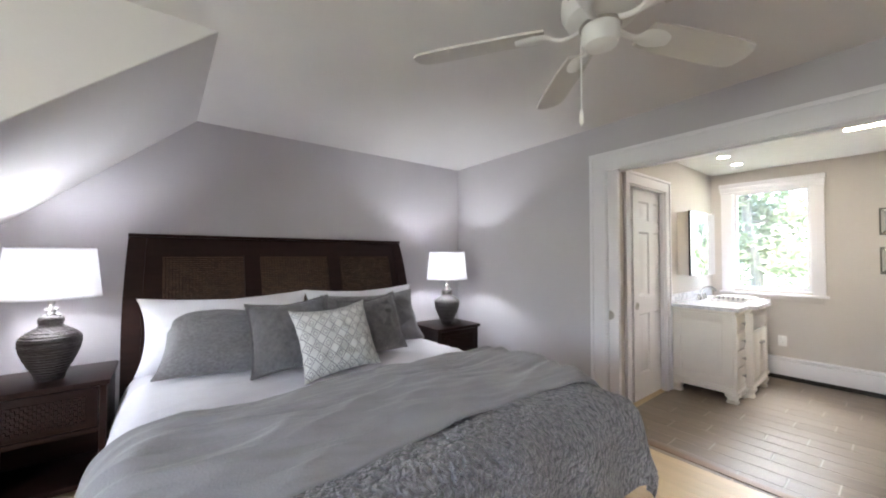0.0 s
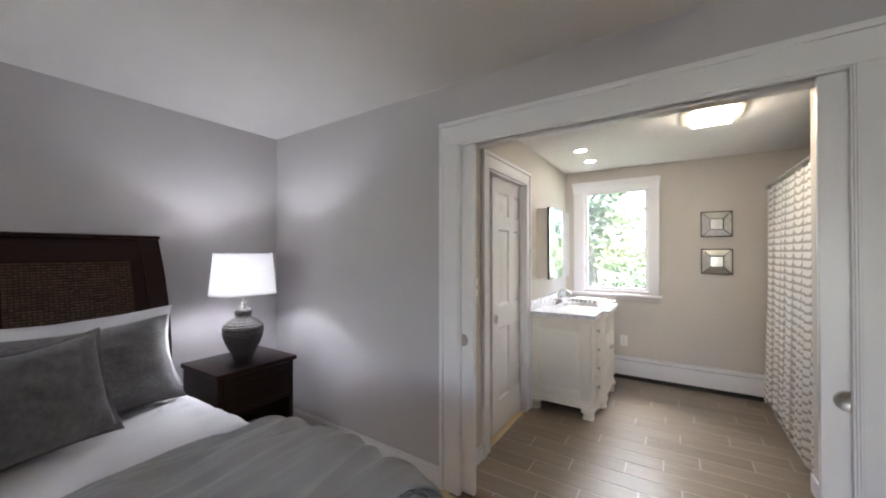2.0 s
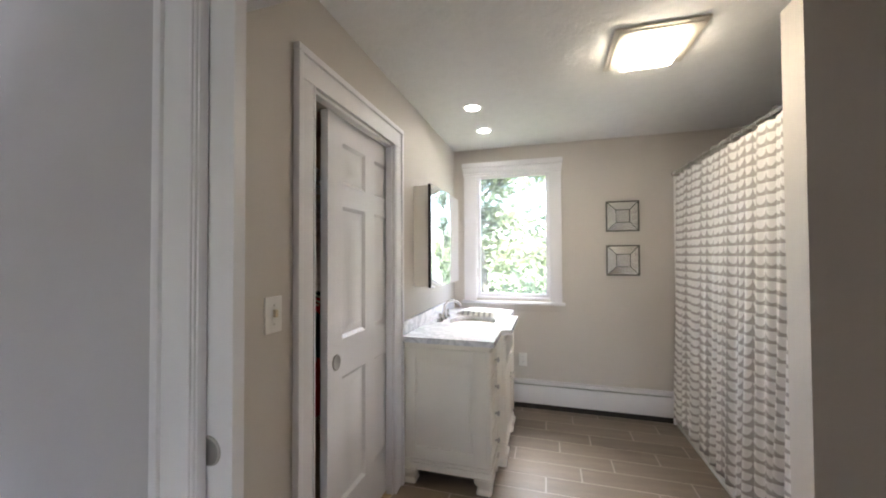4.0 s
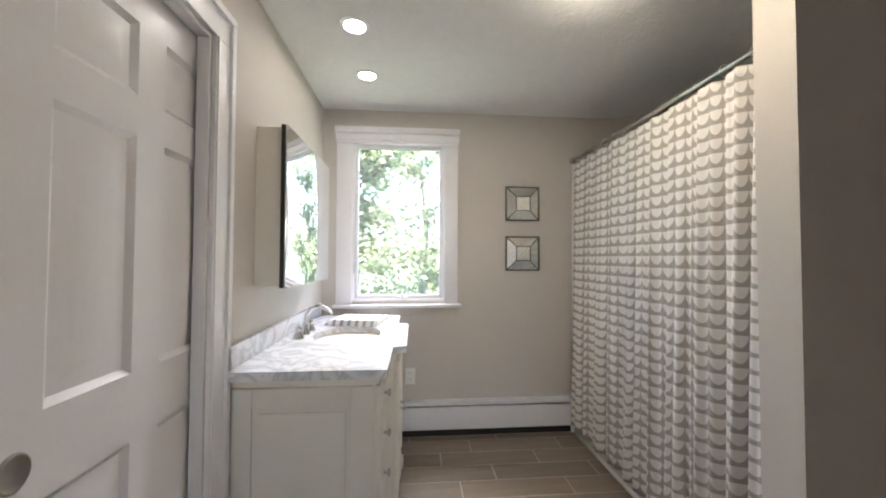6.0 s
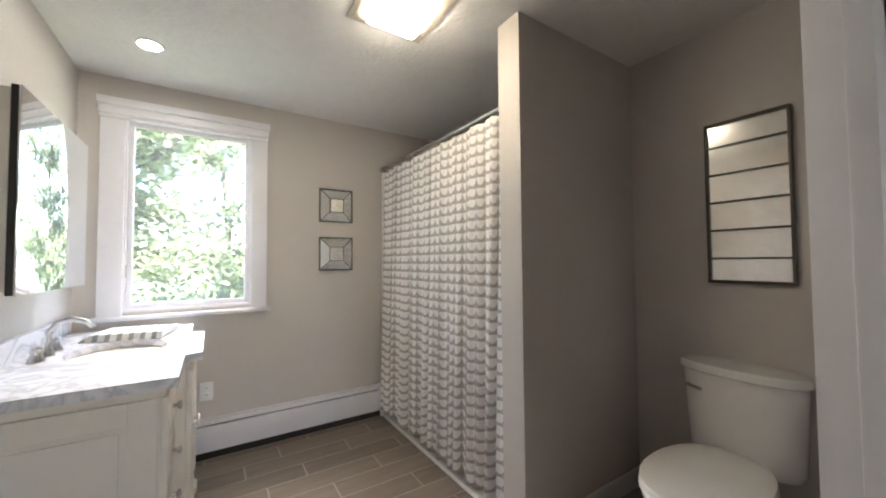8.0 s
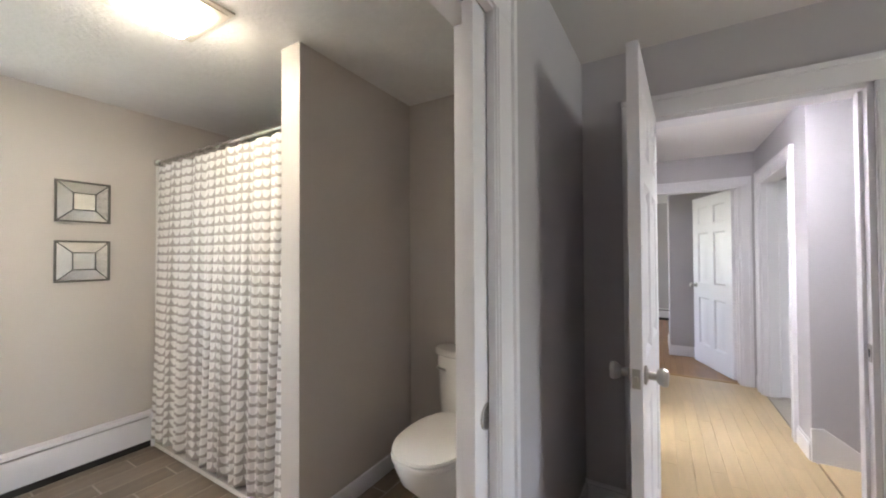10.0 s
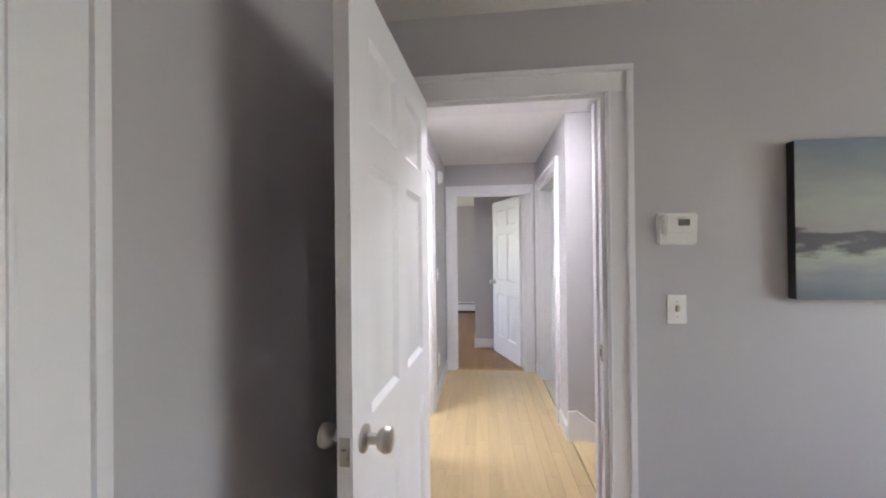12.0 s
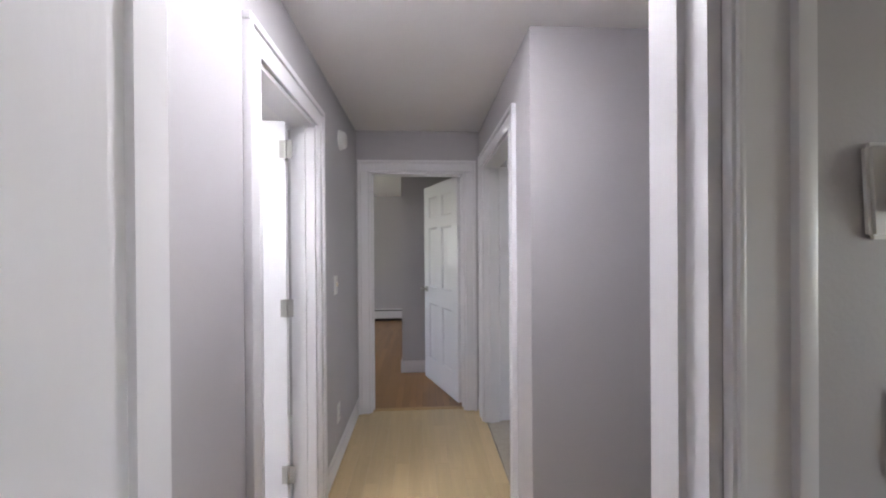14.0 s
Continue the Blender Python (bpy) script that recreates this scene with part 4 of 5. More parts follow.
TH = thing("thermostat", pose(1.205, -1.256, 1.443), "white wall thermostat with grey display", "thermostat")
bm = boxes((-0.080, 0.080, 0, 0.010, -0.067, 0.060), bevel=0.0)
for v in bm.verts:
    if v.co.z < 0:
        v.co.x *= 0.92
bmesh.ops.bevel(bm, geom=list(bm.edges), offset=0.007, segments=3, affect="EDGES")
part("wall_plate", bm, plastic_white, TH)
bm = boxes((-0.060, 0.060, 0.008, 0.034, -0.034, 0.056), bevel=0.0)
for v in bm.verts:
    if v.co.y > 0.02:
        v.co.x *= 0.93
        v.co.z = v.co.z * 0.93 + 0.001
bmesh.ops.bevel(bm, geom=list(bm.edges), offset=0.009, segments=3, affect="EDGES")
part("body", bm, plastic_white, TH)
part("display", boxes((-0.035, 0.008, 0.0335, 0.035, 0.008, 0.034)), lcd, TH)

# picture on the south wall
P = thing("canvas_painting", pose(-0.10, -1.256, 1.162), "unframed canvas painting of a misty grey landscape", "painting")
part("canvas", boxes((0.0, 0.90, 0.0415, 0.044, 0, 0.606)), canvas_art, P)
part("stretcher_edge", boxes((0.0, 0.90, 0.004, 0.0415, 0, 0.606), bevel=0.003), black_paint, P)

# shower: curtain rod, curtain, tub, white trim
R = thing("curtain_rod", pose(0, 0, 0), "chrome shower curtain rod", "curtain rod")
part("rod", tube([(3.79, -0.352, 2.005), (5.334, -0.352, 2.005)], 0.012, 12), chrome, R)
for x, s in ((3.79, 1), (5.334, -1)):
    part("flange", lathe([(0, 0), (0.03, 0), (0.026, s * 0.014), (0.014, s * 0.022), (0, s * 0.022)], 20, axis="x", at=(x, -0.352, 2.005)), chrome, R)
for i in range(12):
    x = 3.86 + i * 0.126
    part("curtain_ring", tube([(x, -0.352 + 0.024 * math.sin(a), 1.997 + 0.027 * math.cos(a)) for a in [math.tau * k / 14 for k in range(15)]], 0.002, 6), chrome, R)
bm = bmesh.new()
uvl = bm.loops.layers.uv.new("UVMap")
NX, NZ = 340, 46
arc, grid, us = 0.0, [], []
prev = None


def curtain_y(s, h):
    """Fold depth at s along the rod; folds deepen downwards."""
    k = 0.45 + 0.55 * (1 - h)
    near = 1.0 + 1.3 * max(0.0, 1 - s / 0.28)
    return -0.352 + near * k * (0.024 * math.sin(s * 47 + 1.4 * math.sin(s * 9)) + 0.012 * math.sin(s * 103 + 2.0 + 0.6 * h) + 0.006 * math.sin(s * 19 + 3 * h)) + 0.035 * (1 - h)


for i in range(NX + 1):
    s = i / NX * 1.50
    q = Vector((3.80 + s, curtain_y(s, 0.3)))
    if prev is not None:
        arc += (q - prev).length
    prev = q
    us.append(arc)
    grid.append([bm.verts.new((3.80 + s, curtain_y(s, j / NZ), 0.055 + 1.925 * j / NZ - 0.008 * abs(math.sin(s * 25)) * (j == NZ))) for j in range(NZ + 1)])
for i in range(NX):
    for j in range(NZ):
        f = bm.faces.new((grid[i][j], grid[i + 1][j], grid[i + 1][j + 1], grid[i][j + 1]))
        for lp, (a, b) in zip(f.loops, ((i, j), (i + 1, j), (i + 1, j + 1), (i, j + 1))):
            lp[uvl].uv = (us[a], 1.95 * b / NZ)
cur = mesh_object("shower_curtain", bm, moons)
tagged(cur, "white shower curtain printed with rows of grey half moons", "shower curtain")
sol = cur.modifiers.new("thickness", "SOLIDIFY")
sol.thickness = 0.002
B = thing("bathtub", pose(3.79, -0.37, 0), "white bathtub behind the shower curtain", "bathtub")
part("apron", boxes((0.002, 1.54, -0.06, 0.0, 0, 0.46), bevel=0.008), porcelain, B)
part("rim", boxes((0.002, 1.54, -0.75, -0.06, 0.38, 0.46), bevel=0.01), porcelain, B)
structure("trim_shower_edge", boxes((5.318, 5.334, -0.375, -0.335, 0.245, 1.985), (5.30, 5.334, -0.372, -0.338, 0.245, 0.62), bevel=0.003), porcelain, "white shower surround edge strip")
structure("trim_tub_base", boxes((3.79, 5.25, -0.37, -0.305, 0.0, 0.03), bevel=0.006), porcelain)

# toilet
W = thing("toilet", pose(3.155, -1.15, 0), "white porcelain two-piece toilet with closed lid", "toilet")


def oval_loft(sections, n=36):
    """Rings of ovals: (half width, back y, front y, z)."""
    bm = bmesh.new()
    rings = []
    for w, yb, yf, z in sections:
        c, hl = (yb + yf) / 2, (yf - yb) / 2
        rings.append([bm.verts.new((w * math.copysign(abs(math.cos(a)) ** 0.85, math.cos(a)), c + hl * math.copysign(abs(math.sin(a)) ** 0.9, math.sin(a)), z)) for a in [math.tau * i / n for i in range(n)]])
    for r0, r1 in zip(rings, rings[1:]):
        for i in range(n):
            bm.faces.new((r0[i], r0[(i + 1) % n], r1[(i + 1) % n], r1[i]))
    bm.faces.new(rings[0][::-1])
    bm.faces.new(rings[-1])
    return bm


part("bowl", oval_loft([(0.115, 0.14, 0.60, 0.0), (0.11, 0.15, 0.585, 0.03), (0.10, 0.16, 0.56, 0.12), (0.115, 0.16, 0.58, 0.19), (0.165, 0.16, 0.67, 0.28), (0.185, 0.17, 0.705, 0.36), (0.185, 0.17, 0.71, 0.39)]), porcelain, W)
part("seat", oval_loft([(0.183, 0.17, 0.712, 0.392), (0.19, 0.165, 0.722, 0.398), (0.19, 0.165, 0.722, 0.41), (0.186, 0.17, 0.716, 0.415)]), porcelain, W)
part("lid", oval_loft([(0.183, 0.17, 0.714, 0.418), (0.188, 0.165, 0.722, 0.423), (0.186, 0.17, 0.718, 0.435), (0.15, 0.21, 0.66, 0.443), (0.05, 0.34, 0.5, 0.446)]), porcelain, W)
part("tank", oval_loft([(0.185, 0.0, 0.165, 0.37), (0.20, 0.0, 0.175, 0.40), (0.215, 0.0, 0.185, 0.72), (0.215, 0.0, 0.185, 0.735)], 48), porcelain, W)
part("tank_lid", oval_loft([(0.218, -0.002, 0.19, 0.737), (0.228, -0.004, 0.20, 0.745), (0.228, -0.004, 0.20, 0.768), (0.218, 0.0, 0.19, 0.776)], 48), porcelain, W)
part("flush_lever", tube([(0.16, 0.185, 0.68), (0.16, 0.205, 0.68), (0.10, 0.212, 0.672)], 0.007, 8), chrome, W, "chrome flush lever")

# ceiling lights
L = thing("ceiling_light", pose(3.90, 0.18, LOW, 0, 0, 0), "lit square ceiling light with champagne metal plate", "ceiling light")
part("trim_plate", boxes((-0.185, 0.185, -0.185, 0.185, -0.010, 0), (-0.165, 0.165, -0.165, 0.165, -0.016, -0.010), bevel=0.004), champagne, L, "brushed champagne metal plate")
part("diffuser", boxes((-0.118, 0.118, -0.118, 0.118, -0.058, -0.016), bevel=0.020), glow_warm, L, "glowing warm square diffuser")
for i, (x, y) in enumerate(((4.367, 1.135), (4.825, 1.135))):
    d = thing("downlight", pose(x, y, LOW), "small round recessed downlight, switched on", "downlight", "downlights over the vanity")
    part("trim_ring", lathe([(0.045, 0.0), (0.065, 0.0), (0.064, -0.006), (0.052, -0.008), (0.045, -0.002)], 28), trim_white, d)
    part("lens", lathe([(0.0, -0.003), (0.046, -0.003), (0.046, 0.0), (0.0, 0.0)], 28), glow_can, d)
# The side room's dome is an unseen lamp, added to lift that room.
for at, mat, label in ((pose(1.85, -1.845, LOW), glow_dome, "lit round dome ceiling light in the hall"), (pose(3.25, -2.1, LOW), glow_room, "lit round dome ceiling light in the second bathroom"), (pose(0.3, -4.4, LOW), glow_dome, "unseen dome light added to brighten the side room")):
    d = thing("dome_light", at, label, "ceiling light", "dome lights")
    part("base_ring", lathe([(0, 0), (0.125, 0), (0.138, -0.006), (0.140, -0.022), (0.136, -0.026), (0.112, -0.024), (0, -0.020)], 40), trim_white, d)
    part("dome", lathe([(0.112, -0.025), (0.106, -0.036), (0.085, -0.046), (0.045, -0.053), (0.0, -0.055)], 36), mat, d)

# ---- closet contents ----
Q = thing("wire_shelf", pose(0, 0, 0), "white wire closet shelf", "shelf", "closet shelves")
for y in (2.16, 2.26, 2.36, 2.46, 2.56):
    part("long_wire", tube([(2.89, y, 1.74), (4.6, y, 1.74)], 0.004, 6), plastic_white, Q)
for i in range(40):
    part("cross_wire", tube([(2.92 + i * 0.042, 2.16, 1.745), (2.92 + i * 0.042, 2.64, 1.745)], 0.002, 5), plastic_white, Q)
part("front_lip", tube([(2.89, 2.16, 1.70), (4.6, 2.16, 1.70)], 0.005, 6), plastic_white, Q)
Q.location.z = 0.12
copy_thing(Q, pose(0, 0, -0.54))


def garment(at, w, h, mat, label, seed):
    g = thing("hanging_garment", at, label, "clothing", "clothes in the closet")
    rnd = random.Random(seed)
    bm = bmesh.new()
    rows = []
    for j in range(12):
        f = j / 11
        ww = w * (0.35 + 0.65 * min(1, f * 3.5)) * (0.9 + 0.15 * f)
        rows.append([bm.verts.new((0.03 * math.sin(i * 1.3 + seed) * f + (0.03 if i < 12 else -0.03) * (1 if 0 < i % 12 < 11 else 0), ww * ((i % 12 if i < 12 else 11 - i % 12) / 11 - 0.5), -0.06 - h * f + rnd.uniform(-0.012, 0.012) * (j == 11))) for i in range(24)])
    for r0, r1 in zip(rows, rows[1:]):
        for i in range(24):
            bm.faces.new((r0[i], r0[(i + 1) % 24], r1[(i + 1) % 24], r1[i]))
    part("cloth", bm, mat, g)
    part("hanger", tube([(0, -w * 0.4, -0.09), (0, 0, -0.03), (0, w * 0.4, -0.09)], 0.006, 6), cream_cloth, g)
    part("hook", tube([(0, 0, -0.03), (0, 0, 0.0), (0, 0.02, 0.018), (0, 0.03, 0.0)], 0.0025, 6), chrome, g)
    return g


DARK, PALE, RED = (dark_cloth, "dark garment hanging in the closet"), (print_cloth, "pale floral top hanging in the closet"), (red_cloth, "red garment hanging low in the closet")
upper = ((3.52, 0.75, DARK), (3.62, 0.5, PALE), (3.72, 0.62, PALE), (3.82, 0.7, DARK), (3.92, 0.6, PALE), (4.07, 0.55, PALE), (4.13, 0.62, PALE), (4.20, 0.7, DARK), (4.27, 0.66, DARK))
lower = ((3.55, 0.55, DARK), (3.70, 0.5, DARK), (3.90, 0.36, DARK), (4.00, 0.36, DARK), (4.06, 0.74, RED), (4.14, 0.76, RED), (4.24, 0.4, DARK))
for z, row in ((1.78, upper), (1.12, lower)):
    for i, (x, h, (mat, lab)) in enumerate(row):
        garment(pose(x, 2.22, z), 0.36, h, mat, lab, i)
for i, (x, mat) in enumerate(((3.25, red_cloth), (3.45, dark_cloth), (3.7, print_cloth))):
    g = mesh_object("folded_clothes", boxes((-0.09, 0.09, -0.13, 0.13, 0, 0.06), (-0.085, 0.085, -0.12, 0.12, 0.062, 0.11), bevel=0.02), mat)
    g.matrix_basis = pose(x + 0.45, 2.34, 1.868)
    tagged(g, "pile of folded clothes on the closet shelf", "clothes", "folded clothes")

# ---- bedroom things ----
# bed: dark frame with a curved, woven-panel headboard
BX, BT = 0.80, 0.60
bed = thing("bed", pose(BX - 0.02, 0, 0), "dark espresso wooden bed with three woven headboard panels", "bed")


def lean(z):
    """The headboard curves back towards the wall at its top."""
    return 2.99 + 0.20 * max(0.0, (z - 0.75) / 0.75) ** 1.8


def board(x0, x1, z0, z1, depth=0.035, front=0.0, n=8, splay=0.0):
    """A board of the headboard that follows its curve."""
    bm = bmesh.new()
    rows = []
    for j in range(n + 1):
        z = z0 + (z1 - z0) * j / n
        y, k = lean(z), splay * (1 - max(0.0, (z - 0.8) / 0.7) ** 2)
        rows.append([bm.verts.new(q) for q in ((x0 + k, y - front, z), (x1 + k, y - front, z), (x1 + k, y + depth, z), (x0 + k, y + depth, z))])
    for r0, r1 in zip(rows, rows[1:]):
        for i in range(4):
            bm.faces.new((r0[i], r0[(i + 1) % 4], r1[(i + 1) % 4], r1[i]))
    bm.faces.new(rows[0][::-1])
    bm.faces.new(rows[-1])
    es = [e for e in bm.edges if e.calc_face_angle(0) > 0.8]
    bmesh.ops.bevel(bm, geom=es, offset=0.004, segments=2, affect="EDGES")
    return bm


HH = 1.042
part("headboard_post", board(-HH, -HH + 0.095, 0.0, 1.472, 0.05, 0.012, 12, -0.02), dark_wood, bed)
part("headboard_post", board(HH - 0.115, HH - 0.02, 0.0, 1.472, 0.05, 0.012, 12, 0.01), dark_wood, bed)
part("headboard_cap", boxes((-HH - 0.004, HH - 0.012, lean(1.472) - 0.02, lean(1.472) + 0.02, 1.472, 1.494), bevel=0.006), dark_wood, bed)
part("headboard_rail", board(-HH + 0.075, HH - 0.075, 1.345, 1.472), dark_wood, bed)
part("headboard_rail", board(-HH + 0.075, HH - 0.075, 0.35, 0.90), dark_wood, bed)
cols = (-HH + 0.075, -0.868, -0.375, -0.265, 0.265, 0.375, 0.868, HH - 0.075)
for i in range(0, 8, 2):
    part("headboard_stile", board(cols[i], cols[i + 1], 0.90, 1.345), dark_wood, bed)
for i in range(1, 7, 2):
    bm = bmesh.new()
    x0, x1 = cols[i] + 0.003, cols[i + 1] - 0.003
    nc, nr = 26, 30
    for r in range(nr):
        z = 0.905 + 0.435 * r / nr
        for c in range(nc):
            x = x0 + (x1 - x0) * c / nc
            up = 0.010 if (r + c) % 2 else 0.0
            box(bm, x + 0.002, x + (x1 - x0) / nc - 0.002, lean(z) - up, lean(z) + 0.012, z + 0.003, z + 0.435 / nr - 0.003)
    tagged(part("woven_panel", bm, weave_brown, bed, "woven brown rattan panel"), kind="stuff")
    part("panel_backing", board(cols[i], cols[i + 1], 0.90, 1.345, 0.03, -0.014), dark_wood, bed)
part("side_rail", boxes((-1.0, -0.97, 1.15, 2.99, 0.18, 0.36), bevel=0.006), dark_wood, bed)
part("side_rail", boxes((0.97, 1.0, 1.15, 2.99, 0.18, 0.36), bevel=0.006), dark_wood, bed)
part("footboard", boxes((-1.0, 1.0, 1.11, 1.15, 0.10, 0.40), bevel=0.008), dark_wood, bed)
for x in (-0.96, 0.96):
    part("leg", boxes((x - 0.04, x + 0.04, 1.10, 1.18, 0, 0.18), bevel=0.006), dark_wood, bed)

mat_ob = mesh_object("mattress", boxes((-0.96, 0.96, 1.16, 2.985, 0.22, BT - 0.03), bevel=0.05), linen_white)
mat_ob.location = (BX, 0, 0)
tagged(mat_ob, "white king-size mattress on the bed", "mattress")


def drape(name, u0, u1, v0, v1, half, foot, top, rad, mat, label, wrinkle, seed, edge0=None, edge1=None, puff=0.0, nu=150, nv=110, thick=0.012, kind="bedding"):
    """A cloth laid over the bed. u: across from the middle, v: along y; beyond half and before foot it hangs down."""
    bm = bmesh.new()
    rows = []
    for j in range(nv + 1):
        row = []
        for i in range(nu + 1):
            u = u0 + (u1 - u0) * i / nu
            lo = v0 + (edge0(u) if edge0 else 0)
            hi = v1 + (edge1(u) if edge1 else 0)
            f = j / nv
            v = lo + (hi - lo) * f

            def fold(e):
                if e <= 0:
                    return e, 0.0
                a = min(e / rad, math.pi / 2)
                return rad * math.sin(a), rad * (1 - math.cos(a)) + max(0.0, e - rad * math.pi / 2)

            dx, zx = fold(abs(u) - (half - rad))
            dy, zy = fold((foot + rad) - v)
            x = math.copysign(half - rad + dx, u) if abs(u) > half - rad else u
            y = foot + rad - dy if v < foot + rad else v
            drop = zx + zy if min(zx, zy) <= 0 else max(zx, zy) + 0.35 * min(zx, zy)
            nz = noise.noise((u * 2.1 + seed, v * 1.7, 0.3 * seed)) * 0.6 + noise.noise((u * 5 + seed, v * 6.5, 1.7)) * 0.4
            ridge = abs(noise.noise((u * 1.3 + v * 3.2 + seed, v * 6.0 - u * 2.2, 2.0 + seed)))
            crease = abs(noise.noise((u * 1.1 + seed * 2, v * 11 + 0.8 * math.sin(u * 2), seed)))
            z = top - drop + wrinkle * nz + wrinkle * 1.1 * (0.35 - ridge) + wrinkle * 0.55 * (0.3 - crease) + wrinkle * 0.3 * (0.3 - abs(noise.noise((u * 2.5 + seed, v * 24 + u * 3, seed + 4)))) + puff * math.sin(math.pi * min(1, max(0, f))) ** 0.5
            flare = (0.24 if u < 0 else 0.10) * min(drop, 0.5) + 0.018 * math.sin(v * 17 + seed) * min(1, drop * 3)
            if zx > 0:
                x += math.copysign(flare, u)
            if zy > 0:
                y -= 0.12 * min(drop, 0.5) + 0.02 * math.sin(u * 15 + seed) * min(1, drop * 3)
            row.append(bm.verts.new((x, y, max(z, 0.03))))
        rows.append(row)
    for r0, r1 in zip(rows, rows[1:]):
        for i in range(nu):
            bm.faces.new((r0[i], r0[i + 1], r1[i + 1], r1[i]))
    ob = mesh_object(name, bm, mat)
    ob.location = (BX, 0, 0)
    md = ob.modifiers.new("thickness", "SOLIDIFY")
    md.thickness, md.offset = thick, -1
    return tagged(ob, label, kind)


drape("white_duvet", -1.28, 1.28, 0.70, 2.985, 1.03, 0.96, BT + 0.015, 0.12, linen_white, "white cotton duvet spread over the bed", 0.016, 3.0)
drape("fleece_throw", -1.42, 1.33, 0.50, 1.36, 1.075, 0.88, BT + 0.055, 0.17, sherpa, "thick grey curly fleece throw over the foot of the bed", 0.022, 11.0, edge1=lambda u: 0.05 * math.sin(u * 2.2), nu=170, nv=90, thick=0.03, kind="throw")
drape("grey_comforter", -1.40, 1.26, 1.10, 1.90, 1.055, 0.70, BT + 0.062, 0.14, comforter_grey, "smooth grey comforter folded in a band across the bed", 0.036, 21.0, edge0=lambda u: 0.05 * math.sin(u * 2.6 + 0.6) - 0.03 * u, edge1=lambda u: 0.03 * math.sin(u * 3.1), puff=0.055, nu=170, nv=90, thick=0.03, kind="comforter")
skirt = bmesh.new()
for x0, y0, x1, y1, nn in ((-0.985, 2.98, -0.985, 1.08, 60), (-0.985, 1.08, 0.985, 1.08, 60), (0.985, 1.08, 0.985, 2.98, 60)):
    prev = None
    for i in range(nn + 1):
        f = i / nn
        w = 0.012 * math.sin(i * 1.9)
        x, y = x0 + (x1 - x0) * f + (w if x0 == x1 else 0), y0 + (y1 - y0) * f + (w if y0 == y1 else 0)
        q = (skirt.verts.new((x, y, 0.012)), skirt.verts.new((x, y, 0.30)))
        if prev:
            skirt.faces.new((prev[0], q[0], q[1], prev[1]))
        prev = q
sk = mesh_object("bed_skirt", skirt, linen_white)
sk.location = (BX, 0, 0)
sk.modifiers.new("thickness", "SOLIDIFY").thickness = 0.004
tagged(sk, "white pleated bed skirt hanging to the floor", "bed skirt")


def pillow(name, at, w, h, d, mat, label, seed, flange=0.0, pinch=0.10, group="pillows on the bed"):
    """A stuffed pillow: local x across, z up its face, y through; it stands on its lower edge at z=0."""
    bm = bmesh.new()
    uvl = bm.loops.layers.uv.new("UVMap")
    n = 30
    sides = []
    for s in (-1, 1):
        g = []
        for j in range(n + 1):
            r = []
            for i in range(n + 1):
                a, b = 2 * i / n - 1, 2 * j / n - 1
                k = 1 - pinch * (1 - abs(b) ** 2.2) * abs(a) ** 3
                k2 = 1 - pinch * (1 - abs(a) ** 2.2) * abs(b) ** 3
                fl = 1 - flange
                ta, tb = min(1, abs(a) / fl), min(1, abs(b) / fl)
                th = max(0.0, (1 - ta ** 2.6) * (1 - tb ** 2.6)) ** 0.55
                wr = 0.014 * noise.noise((a * 2.5 + seed, b * 2.5, seed * 1.7)) + 0.013 * noise.noise((a * 6 + seed, b * 6, seed))
                sag = 0.018 * (1 - abs(a)) * (b > 0) * -b
                r.append((a * k * w / 2, s * (0.004 + (d / 2 + wr) * th) + 0.012 * noise.noise((a * 3, b * 3, seed + 9)), (b * k2 + 1) * h / 2 + sag))
            g.append([bm.verts.new(q) for q in r])
        sides.append(g)
        for j in range(n):
            for i in range(n):
                f = bm.faces.new((g[j][i], g[j][i + 1], g[j + 1][i + 1], g[j + 1][i]))
                for lp, (aa, bb) in zip(f.loops, ((i, j), (i + 1, j), (i + 1, j + 1), (i, j + 1))):
                    lp[uvl].uv = (aa / n, bb / n)
    p0, p1 = sides
    rim = [(0, i) for i in range(n)] + [(j, n) for j in range(n)] + [(n, i) for i in range(n, 0, -1)] + [(j, 0) for j in range(n, 0, -1)]
    for k in range(len(rim)):
        a, b = rim[k], rim[(k + 1) % len(rim)]
        bm.faces.new((p0[a[0]][a[1]], p0[b[0]][b[1]], p1[b[0]][b[1]], p1[a[0]][a[1]]))
    ob = mesh_object(name, bm, mat)
    ob.matrix_basis = at
    return tagged(ob, label, "pillow", group)


PZ = BT + 0.02
pillow("bed_pillow", pose(0.31, 2.82, PZ, -19, 0, 0), 1.04, 0.48, 0.27, linen_white, "plump white king pillow against the headboard", 1.0, 0.03, 0.09)
pillow("bed_pillow", pose(1.31, 2.82, PZ, -19, 0, 0), 1.00, 0.48, 0.27, linen_white, "plump white king pillow against the headboard", 2.0, 0.03, 0.09)
pillow("sham_pillow", pose(0.30, 2.55, PZ, -47, 4, -4), 0.86, 0.50, 0.30, sham_grey, "grey textured pillow sham leaning on the white pillow", 3.0, 0.05, 0.10)
pillow("sham_pillow", pose(1.32, 2.61, PZ, -27, 0, 3), 0.86, 0.47, 0.26, sham_grey, "grey textured pillow sham leaning on the white pillow", 4.0, 0.05, 0.10)
pillow("square_cushion", pose(0.59, 2.36, PZ + 0.005, -22, -4, -6), 0.52, 0.47, 0.19, cushion_grey, "slate grey square linen cushion with flanged edge", 5.0, 0.07, 0.09)
